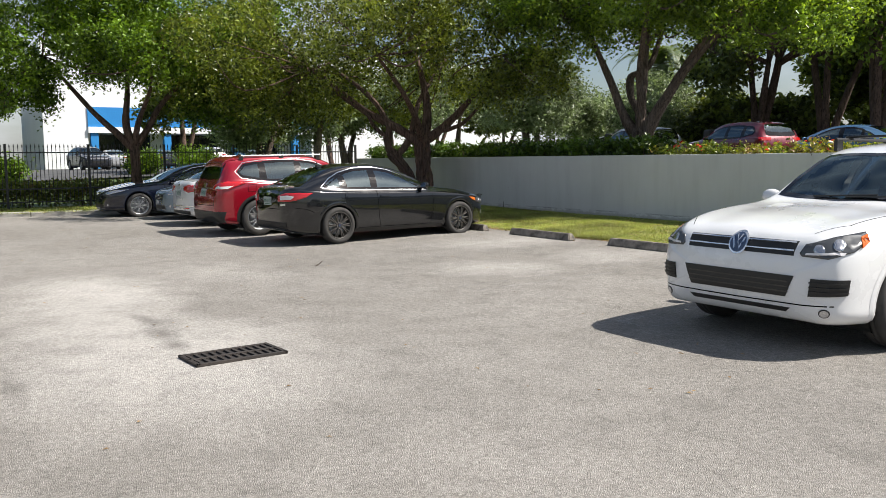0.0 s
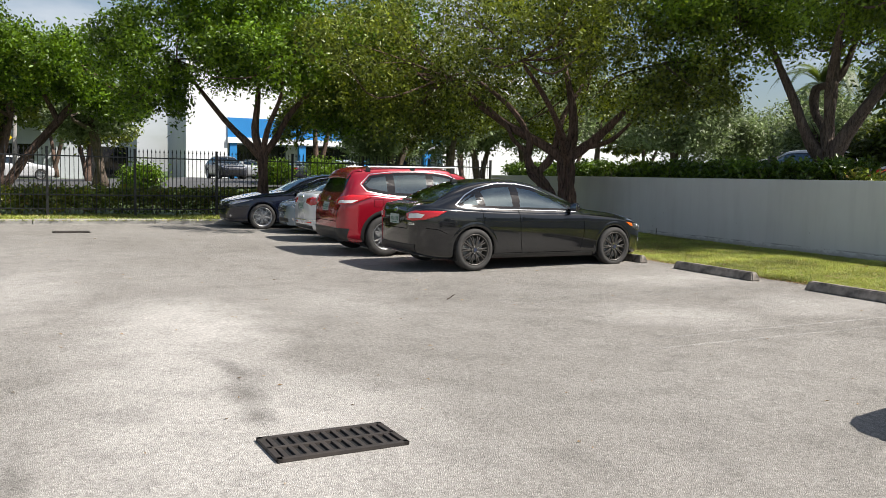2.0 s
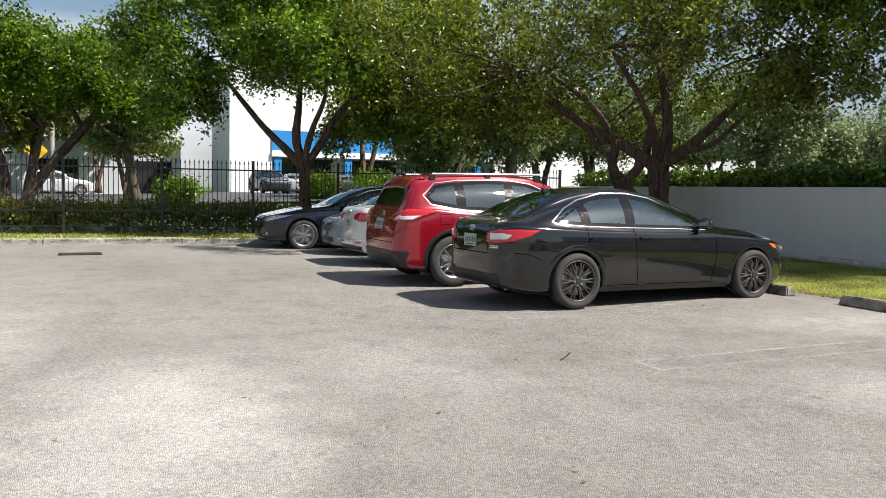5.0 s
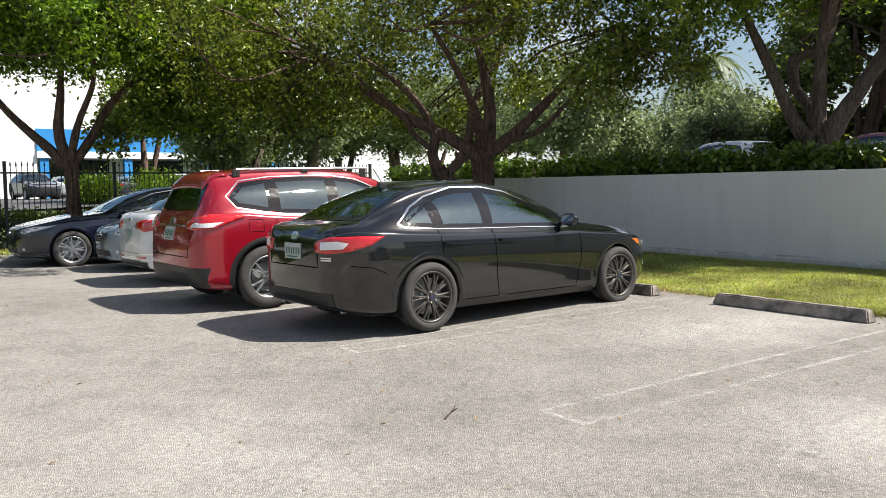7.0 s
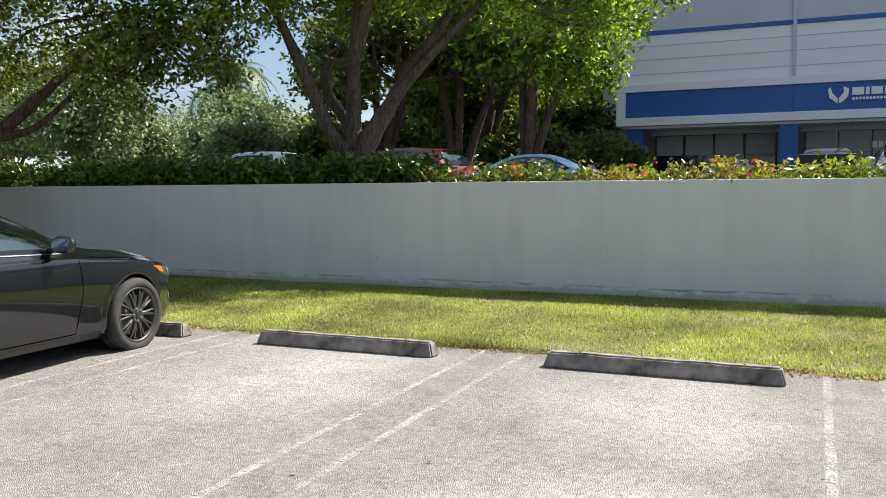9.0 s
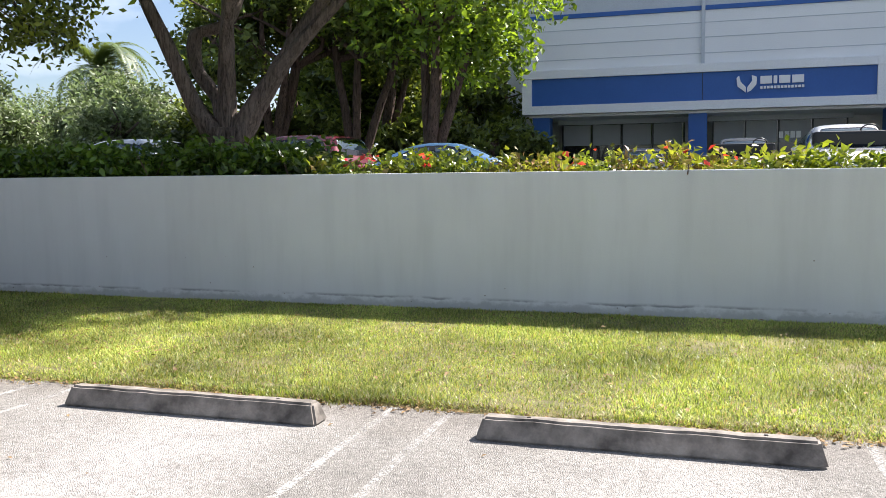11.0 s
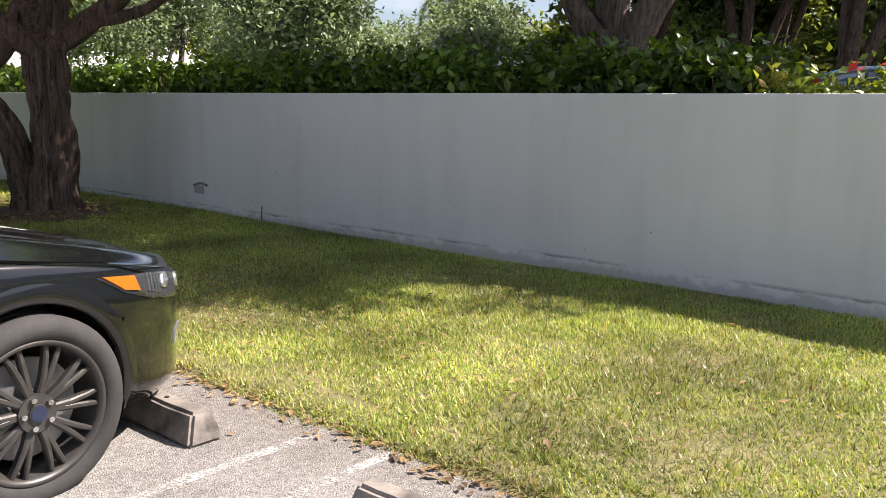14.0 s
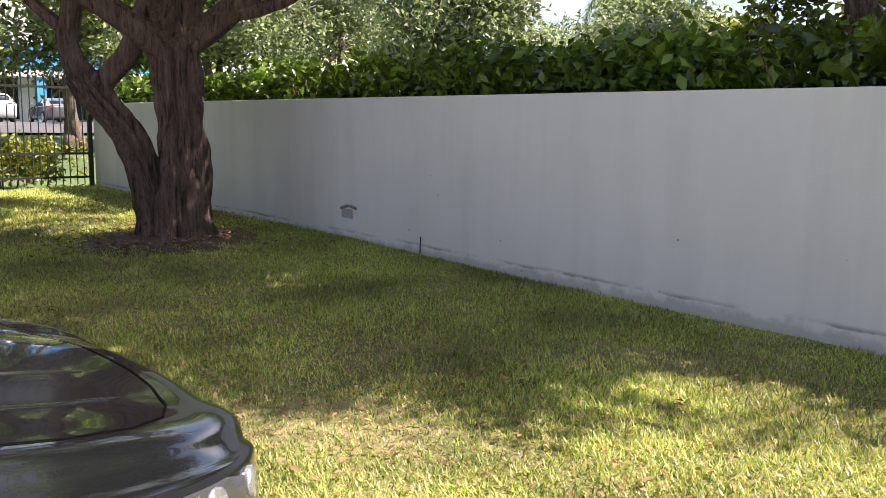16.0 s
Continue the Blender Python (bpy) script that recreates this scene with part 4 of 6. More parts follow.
hall_box("wall", -9.8, 40, 3.2, 16, 0.9, 10.6, WHITEWALL)
hall_box("upper_wall", -8.4, 40, 0.1, 3.2, 5.72, 7.62, WHITEWALL)
hall_box("upper_wall", -8.4, 40, 0.12, 3.2, 7.78, 10.6, GREYWALL, label="grey-blue painted upper wall")
hall_box("blue_line", -8.4, 40, 0.05, 3.2, 7.62, 7.78, BLUE, label="narrow blue band")
for z in (6.1, 6.66, 7.18):
    hall_box("groove", -8.4, 40, 0.085, 0.14, z, z + 0.03, GREYWALL)
hall_box("soffit", -8.3, 40, 0.2, 3.2, 4.0, 4.1, WHITEWALL)
for k in range(4):
    xa = -8.5 + 12.15 * k
    hall_box("trim", xa, xa + 12.15, -0.12, 0.3, 4.1, 4.42, WHITEWALL)
    hall_box("trim", xa, xa + 12.15, -0.12, 0.3, 5.42, 5.72, WHITEWALL)
    hall_box("trim", xa, xa + 0.36, -0.1, 0.3, 4.42, 5.42, WHITEWALL)
    hall_box("fascia", xa + 0.36, xa + 12.15, -0.02, 0.3, 4.42, 5.42, BLUE, label="flat blue fascia panel")
    for c in (0.45, 6.15):
        hall_box("column", xa + c - 0.1, xa + c + 0.55, 0.2, 0.85, 0.98, 4.0, BLUE, label="square blue column")
        win = hall_box("shopfront_window", xa + c + 0.75, xa + c + 5.45, 2.0, 2.05, 1.5, 3.82, DARKGLASS, label="dark shopfront glazing")
        for j in range(5):
            x = xa + c + 0.75 + j * 1.16
            hall_box("mullion", x, x + 0.05, 1.95, 2.0, 1.5, 3.82, IRON, win)
        for j in range(4):
            x = xa + c + 0.75 + j * 1.16
            hall_box("roller_blind", x + 0.06, x + 1.12, 1.965, 1.99, 3.0, 3.8, BLIND, win, "pale half-drawn roller blind")
        hall_box("lintel", xa + c + 0.6, xa + c + 5.6, 1.85, 2.1, 3.82, 4.0, GREYWALL, label="grey rolled shutter box")
        hall_box("sill_wall", xa + c + 0.6, xa + c + 5.6, 1.9, 2.2, 0.98, 1.5, GREYWALL)
hall_box("downspout", -2.05, -1.92, -0.02, 0.1, 5.72, 10.4, GREYWALL, label="square rain pipe")
part("panel_joint", boxed(-1.99, -1.97, -0.03, 0.0, 3.42, 4.42), IRON, hall)

# ---- white building beyond the fence ----
WX = -68.0
block = empty("warehouse", pose(WX, 30, 0.9), "white warehouse with a bright blue entrance fascia", "building")


def block_box(name, x0, x1, y0, y1, z0, z1, mat, label="", parent=None):
    return part(name, boxed(x0, x1, y0, y1, z0, z1, bevel=0.01), mat, parent or block, label)


block_box("wall", -14, -3.0, -19, 30, -0.2, 10.5, WHITEWALL)
block_box("wall", -3.0, 0, -19, -15.6, -0.2, 10.5, WHITEWALL)
block_box("wall", -3.0, 0, 4.5, 30, -0.2, 10.5, WHITEWALL)
block_box("upper_wall", -3.0, 0, -15.6, 4.5, 5.2, 10.5, WHITEWALL)
block_box("fascia", -0.4, 0.12, -15.6, 4.5, 3.55, 5.2, SKYBLUE, "bright blue fascia panel")
block_box("trim", -0.3, 0.25, -15.6, 4.5, 3.05, 3.55, WHITEWALL)
for y in (-15.4, -9.4, -3.4, 2.6):
    block_box("column", -0.5, 0.1, y, y + 0.6, -0.1, 3.05, SKYBLUE, "bright blue column")
    w = block_box("shopfront_window", -2.9, -2.8, y + 0.9, y + 5.4, 0.2, 3.0, DARKGLASS, "dark shopfront glazing")
    for j in range(4):
        block_box("mullion", -2.8, -2.74, y + 0.9 + j * 1.5, y + 0.98 + j * 1.5, 0.2, 3.0, IRON, parent=w)

low = empty("low_building", pose(-80, -22, 0.6), "low pale grey commercial building across the street", "building")
part("wall", boxed(-8, 0, -34, 30, -0.2, 4.6, bevel=0.02), GREYWALL, low)
part("roof_edge", boxed(-8.1, 0.12, -34.1, 30.1, 4.6, 4.95, bevel=0.02), WHITEWALL, low)
for y in range(-30, 28, 8):
    part("loading_door", boxed(0, 0.05, y, y + 3.2, -0.1, 3.0), DARKGLASS, low, "dark shopfront opening")


# ---- cars ----
from mathutils.bvhtree import BVHTree

TYRE = grainy("tyre_rubber", (0.028, 0.027, 0.026), (0.055, 0.052, 0.049), 8, 120, rough=0.85)
RIM_BLACK = grainy("dusty_black_alloy", (0.05, 0.047, 0.043), (0.085, 0.078, 0.07), 9, 80, rough=0.42, relief=0.05, metal=0.35)
CAPBLUE = shader("centre_cap_blue", (0.02, 0.028, 0.06), 0.35)
RIM_SILVER = shader("silver_alloy", (0.55, 0.55, 0.56), 0.3, 0.9)
CHROME = shader("chrome", (0.78, 0.79, 0.8), 0.22, 1.0)
TRIM = shader("black_trim", (0.012, 0.012, 0.012), 0.45)
FRIT = shader("black_glass_edge", (0.006, 0.006, 0.007), 0.08)
SEAM = shader("panel_gap", (0.003, 0.003, 0.003), 1.0, spec=0.0)
CLOTH = grainy("dark_seat_cloth", (0.03, 0.03, 0.032), (0.05, 0.05, 0.052), 6, 150)
BEIGE = grainy("grey_seat_leather", (0.16, 0.15, 0.14), (0.22, 0.21, 0.2), 6, 100)
GLASS = glass_material("tinted_glass", (0.55, 0.62, 0.6))
GLASS_DARK = glass_material("dark_tinted_glass", (0.1, 0.12, 0.125), 2.3)
LENS = glass_material("clear_lamp_lens", (0.9, 0.92, 0.93))
RED_LENS = shader("red_lamp_lens", (0.45, 0.008, 0.012), 0.08, coat=1.0)
AMBER = shader("amber_lamp_lens", (0.7, 0.13, 0.006), 0.1, coat=1.0)
LAMP_WHITE = shader("reverse_lamp_lens", (0.72, 0.7, 0.7), 0.12, coat=1.0)
LAMP_BOWL = shader("lamp_bowl", (0.5, 0.51, 0.53), 0.12, 0.8)
PLATE = grainy("number_plate_sheet", (0.36, 0.41, 0.38), (0.46, 0.5, 0.47), 20, 80, rough=0.4)
PLATE_INK = shader("dark_green_ink", (0.02, 0.12, 0.07), 0.5)
MIRRORGLASS = shader("mirror_glass", (0.8, 0.8, 0.8), 0.02, 1.0)

SEDAN = [  # from the nose: bottom, belt, top, half width, half width of the top
    (0.00, .36, .60, .64, .26, .20), (0.04, .24, .64, .695, .45, .37), (0.12, .195, .69, .752, .61, .50), (0.24, .195, .725, .78, .735, .60), (0.40, .185, .76, .817, .822, .68),
    (0.62, .18, .80, .866, .885, .735), (0.98, .18, .845, .94, .915, .76), (1.45, .18, .88, .995, .925, .76), (1.56, .18, .89, 1.02, .925, .74),
    (1.85, .18, .90, 1.18, .925, .68), (2.20, .18, .905, 1.345, .925, .60), (2.50, .18, .91, 1.43, .925, .575), (2.90, .18, .92, 1.475, .925, .565),
    (3.30, .18, .93, 1.465, .925, .56), (3.70, .18, .945, 1.40, .92, .57), (4.03, .18, .96, 1.285, .91, .60), (4.30, .19, .975, 1.14, .882, .65),
    (4.43, .21, .98, 1.08, .85, .67), (4.56, .23, .98, 1.06, .79, .645), (4.66, .26, .965, 1.04, .71, .59), (4.73, .31, .92, .98, .61, .50), (4.77, .42, .80, .88, .48, .39)]
TALL = [
    (0.00, .48, .62, .72, .50, .40), (0.04, .32, .72, .84, .76, .60), (0.12, .25, .80, .93, .86, .68), (0.30, .23, .88, 1.00, .92, .74),
    (0.60, .22, .95, 1.055, .955, .78), (0.95, .22, 1.0, 1.09, .97, .80), (1.32, .22, 1.03, 1.12, .97, .80), (1.44, .22, 1.04, 1.15, .97, .78),
    (1.80, .22, 1.05, 1.39, .97, .71), (2.10, .22, 1.055, 1.565, .97, .66), (2.40, .22, 1.06, 1.65, .97, .64), (2.90, .22, 1.06, 1.69, .97, .635),
    (3.50, .22, 1.07, 1.68, .97, .63), (4.00, .22, 1.08, 1.64, .965, .62), (4.40, .23, 1.09, 1.55, .955, .62), (4.60, .25, 1.08, 1.30, .93, .64),
    (4.70, .28, 1.05, 1.12, .90, .66), (4.76, .36, .95, 1.0, .85, .62), (4.80, .50, .80, .88, .70, .50)]
CROSS = [
    (0.00, .45, .60, .68, .50, .40), (0.05, .30, .70, .80, .72, .60), (0.15, .23, .78, .90, .82, .66), (0.40, .21, .90, 1.0, .89, .70),
    (0.90, .21, .98, 1.06, .915, .74), (1.20, .21, 1.0, 1.10, .92, .73), (1.60, .21, 1.01, 1.32, .92, .66), (2.00, .21, 1.02, 1.55, .92, .60),
    (2.40, .21, 1.03, 1.645, .92, .585), (3.00, .21, 1.04, 1.665, .92, .58), (3.60, .21, 1.07, 1.65, .92, .575), (3.98, .22, 1.10, 1.61, .91, .575),
    (4.19, .23, 1.10, 1.56, .895, .58), (4.29, .24, 1.09, 1.42, .87, .60), (4.39, .26, 1.06, 1.18, .835, .62), (4.46, .30, .98, 1.06, .78, .58), (4.53, .45, .75, .86, .62, .48)]


def pchip(xs, ys, q):
    """Monotone cubic through the points, without overshoot."""
    xs, ys = np.array(xs), np.array(ys)
    h, d = np.diff(xs), np.diff(ys) / np.diff(xs)
    m = np.zeros(len(xs))
    for i in range(1, len(xs) - 1):
        if d[i - 1] * d[i] > 0:
            a, b = 2 * h[i] + h[i - 1], h[i] + 2 * h[i - 1]
            m[i] = (a + b) / (a / d[i - 1] + b / d[i])
    m[0], m[-1] = d[0], d[-1]
    k = np.clip(np.searchsorted(xs, q) - 1, 0, len(h) - 1)
    t = (q - xs[k]) / h[k]
    return ((1 + 2 * t) * (1 - t) ** 2) * ys[k] + t * (1 - t) ** 2 * h[k] * m[k] + t * t * (3 - 2 * t) * ys[k + 1] + t * t * (t - 1) * h[k] * m[k + 1]


def body_grid(table, step, around):
    tb = np.array(table)
    q = np.unique(np.round(np.concatenate([np.linspace(0, 0.3, 10), np.arange(0.3, tb[-1, 0] - 0.3, step), np.linspace(tb[-1, 0] - 0.3, tb[-1, 0], 10)]), 4))
    zb, zs, zt, w, wt = (pchip(tb[:, 0], tb[:, k], q) for k in range(1, 6))
    k = np.clip((zt - zs) / 0.4, 0.12, 1)
    zero = np.zeros_like(q)
    ctrl = [(zero, zb), (w * 0.55, zb), (w * 0.86, zb + 0.005), (w * 0.965, zb + 0.07), (w * 0.985, zb + 0.3 * (zs - zb)), (w * 1.0, zb + 0.62 * (zs - zb)), (w * 0.995, zb + 0.84 * (zs - zb)),
            (w * 0.972, zs - 0.01 * k), (w * 0.972 - 0.035, zs + 0.03 * k), ((w * 0.937 + wt) / 2 + 0.03 * k, (zs + zt) / 2 - 0.01), (wt + 0.012, zt - 0.1 * k), (wt - 0.045, zt - 0.04 * k), (wt * 0.66, zt - 0.012), (wt * 0.3, zt), (zero, zt + 0.002)]
    c = np.stack([np.stack(p, 1) for p in ctrl], 0)
    c = np.concatenate([2 * c[:1] - c[1:2], c, 2 * c[-1:] - c[-2:-1]], 0)
    n = len(c) - 3
    out = []
    for u in np.linspace(0, n - 1e-6, around):
        i = int(u) + 1
        t = u - int(u)
        a, b, d, e = c[i - 1], c[i], c[i + 1], c[i + 2]
        out.append(0.5 * (2 * b + (d - a) * t + (2 * a - 5 * b + 4 * d - e) * t * t + (3 * b - a - 3 * d + e) * t ** 3))
    return q, np.array(out)


def flat_inside(poly, x, y):
    n, odd = len(poly), False
    for i in range(n):
        (x0, y0), (x1, y1) = poly[i], poly[i - 1]
        if (y0 > y) != (y1 > y) and x < (x1 - x0) * (y - y0) / (y1 - y0) + x0:
            odd = not odd
    return odd


def grown(poly, d):
    """The outline pushed outwards by d (inwards if negative)."""
    area = sum(poly[i - 1][0] * poly[i][1] - poly[i][0] * poly[i - 1][1] for i in range(len(poly)))
    s, out = (1 if area > 0 else -1), []
    for i in range(len(poly)):
        p, a, b = Vector(poly[i]), Vector(poly[i - 1]), Vector(poly[(i + 1) % len(poly)])
        n1, n2 = (p - a).normalized(), (b - p).normalized()
        n1, n2 = Vector((n1.y, -n1.x)) * s, Vector((n2.y, -n2.x)) * s
        n = (n1 + n2)
        n = n / max(n.length_squared / 2, 0.6)
        out.append(tuple(p + n * d))
    return out


class Skin:
    """The body's surface, on which flush parts are laid. Points are (x, s, z): right of the middle, behind the nose, up."""

    def __init__(self, verts, faces, length):
        self.tree, self.half = BVHTree.FromPolygons(verts, faces), length / 2

    def spot(self, p):
        return Vector((p[0], self.half - p[1], p[2]))

    def lay(self, outline, way, lift, step=0.06, skirt=0.015):
        """A bmesh of the outline cast along way on to the body and lifted off it."""
        d = Vector(way).normalized()
        u = Vector((0, 0, 1)).cross(d).normalized() if abs(d.z) < 0.9 else Vector((1, 0, 0))
        w = d.cross(u)
        flat = [self.spot(p) for p in outline]
        bm = bmesh.new()
        vs = [bm.verts.new((p.dot(u), p.dot(w), 0)) for p in flat]
        bm.faces.new(vs)
        bmesh.ops.triangulate(bm, faces=bm.faces[:])
        for ax in range(2):
            lo, hi = min(v.co[ax] for v in bm.verts), max(v.co[ax] for v in bm.verts)
            k = int((hi - lo) / step)
            for i in range(1, k + 1):
                c = lo + (hi - lo) * i / (k + 1)
                no = (1, 0, 0) if ax == 0 else (0, 1, 0)
                bmesh.ops.bisect_plane(bm, geom=bm.verts[:] + bm.edges[:] + bm.faces[:], plane_co=Vector(no) * c, plane_no=no)
        rim = [e for e in bm.edges if e.is_boundary]
        low = {}
        if skirt:
            r = bmesh.ops.extrude_edge_only(bm, edges=rim)
            low = {v for v in r["geom"] if isinstance(v, bmesh.types.BMVert)}
        for v in bm.verts:
            o = u * v.co.x + w * v.co.y - d * 8
            hit, n, _, _ = self.tree.ray_cast(o, d)
            if hit is None:
                hit, n, _, _ = self.tree.find_nearest(o + d * 7.2)
            n = -n if n.dot(d) > 0 else n
            v.co = hit + n * (lift if v not in low else lift - skirt)
        bmesh.ops.recalc_face_normals(bm, faces=bm.faces[:])
        bm.normal_update()
        if sum(f.normal.dot(d) * f.calc_area() for f in bm.faces) > 0:
            bmesh.ops.reverse_faces(bm, faces=bm.faces[:])
        return bm

    def line(self, points, way, width, lift):
        """A flat band along a line cast on to the body."""
        d = Vector(way).normalized()
        p = [self.spot(q) for q in points]
        fine = []
        for a, b in zip(p, p[1:]):
            k = max(1, int((b - a).length / 0.05))
            fine += [a.lerp(b, i / k) for i in range(k)]
        fine.append(p[-1])
        bm, rows = bmesh.new(), []
        for i, q in enumerate(fine):
            t = (fine[min(i + 1, len(fine) - 1)] - fine[max(i - 1, 0)])
            side = t.cross(d).normalized() * width / 2
            row = []
            for s in (-1, 1):
                o = q + side * s - d * (8 + q.dot(d))
                hit, n, _, _ = self.tree.ray_cast(o, d)
                if hit is None:
                    hit, n, _, _ = self.tree.find_nearest(q)
                n = -n if n.dot(d) > 0 else n
                row.append(bm.verts.new(hit + n * lift))
            rows.append(row)
        for a, b in zip(rows, rows[1:]):
            bm.faces.new((a[0], a[1], b[1], b[0]))
        return bm


def lathe(profile, n):
    """Verts and faces turned about the x axis from (x, r) rows."""
    v, f = [], []
    for x, r in profile:
        for k in range(n):
            a = 2 * math.pi * k / n
            v.append((x, r * math.cos(a), r * math.sin(a)))
    for i in range(len(profile) - 1):
        for k in range(n):
            k2 = (k + 1) % n
            f.append((i * n + k, i * n + k2, (i + 1) * n + k2, (i + 1) * n + k))
    return v, f


def wheel(parent, at, r, rim_r, side, spokes, mat, fine=True):
    """A wheel whose outer face looks to +x times side. spokes: (count, 'twin' or 'single')."""
    w = new("wheel")
    w.parent, w.matrix_local = parent, pose(*at, 0, 0, 0 if side > 0 else 180)
    n = 48 if fine else 24
    t = 0.11
    v, f = lathe([(-t, rim_r - 0.01), (-t, rim_r + 0.02), (-t * 1.02, rim_r + 0.5 * (r - rim_r)), (-t * 0.9, r - 0.015), (-t * 0.7, r), (-0.03, r), (-0.026, r - 0.007), (-0.02, r - 0.007), (-0.016, r), (0.016, r), (0.02, r - 0.007), (0.026, r - 0.007), (0.03, r), (t * 0.7, r), (t * 0.9, r - 0.015), (t * 1.03, rim_r + 0.5 * (r - rim_r)), (t * 1.0, rim_r + 0.025), (t * 0.95, rim_r + 0.008), (t * 0.85, rim_r)], n)
    soup("tyre", v, f, TYRE, w, smooth=True)
    v, f = lathe([(t * 0.85, rim_r + 0.004), (t * 0.92, rim_r), (t * 0.9, rim_r - 0.014), (t * 0.7, rim_r - 0.022), (-t * 0.6, rim_r - 0.05), (-t * 0.62, 0.02)], n)
    soup("rim", v, f, mat, w, smooth=True)
    bm = bmesh.new()
    rod(bm, (-0.01, 0, 0), (0.012, 0, 0), rim_r * 0.72, 32)
    part("brake_disc", bm, STEEL, w, smooth=False)
    count, kind = spokes
    for k in range(count):
        a0 = 2 * math.pi * k / count
        for off in ((-0.085, 0.085) if kind == "twin" else (0.0,)):
            bm = bmesh.new()
            rows = []
            wid = 0.010 if kind == "twin" else 0.017
            for s in (0.0, 0.35, 0.7, 1.0):
                rad = 0.055 + (rim_r - 0.06) * s
                a = a0 + off * (0.55 + 0.75 * s) * (10 / count if kind == "twin" else 1)
                x = 0.085 + 0.012 * math.sin(math.pi * s) - 0.004 * s
                ww = wid * (1.25 - 0.35 * s if kind == "twin" else 1.3 - 0.2 * s)
                c, sn = math.cos(a), math.sin(a)
                rows.append([bm.verts.new((x + dx, rad * c - q * sn, rad * sn + q * c)) for dx, q in ((-0.03, -ww), (-0.006, -ww), (0, -ww * 0.5), (0, ww * 0.5), (-0.006, ww), (-0.03, ww))])
            for a, b in zip(rows, rows[1:]):
                for i in range(5):
                    bm.faces.new((a[i], a[i + 1], b[i + 1], b[i]))
            part("spoke", bm, mat, w)
    bm = bmesh.new()
    rod(bm, (0.05, 0, 0), (0.092, 0, 0), 0.068, 28)
    rod(bm, (0.09, 0, 0), (0.1, 0, 0), 0.032, 24)
    part("hub", bm, mat, w)
    if mat is RIM_BLACK:
        part("centre_cap", rod(bmesh.new(), (0.098, 0, 0), (0.102, 0, 0), 0.028, 24), CAPBLUE, w, "dark blue centre cap")
    if fine:
        for k in range(5):
            a = 2 * math.pi * (k + 0.5) / 5
            part("wheel_nut", rod(bmesh.new(), (0.088, 0.052 * math.cos(a), 0.052 * math.sin(a)), (0.105, 0.052 * math.cos(a), 0.052 * math.sin(a)), 0.0105, 6), CHROME, w)
    return w


def seat(parent, x, y, z, mat, wide=0.5):
    bm = boxed(x - wide / 2, x + wide / 2, y - 0.25, y + 0.25, z, z + 0.18, bevel=0.05)
    back = boxed(-wide / 2, wide / 2, -0.07, 0.07, 0, 0.6, bevel=0.05)
    bmesh.ops.transform(back, matrix=pose(x, y - 0.26, z + 0.1, 14), verts=back.verts)
    head = boxed(-0.13, 0.13, -0.05, 0.05, 0, 0.18, bevel=0.04)
    bmesh.ops.transform(head, matrix=pose(x, y - 0.42, z + 0.72, 8), verts=head.verts)
    part("seat", bm, mat, parent)
    part("seat_back", back, mat, parent)
    part("headrest", head, mat, parent)


def mirrored(pts):
    return [(-p[0], p[1], p[2]) for p in pts]


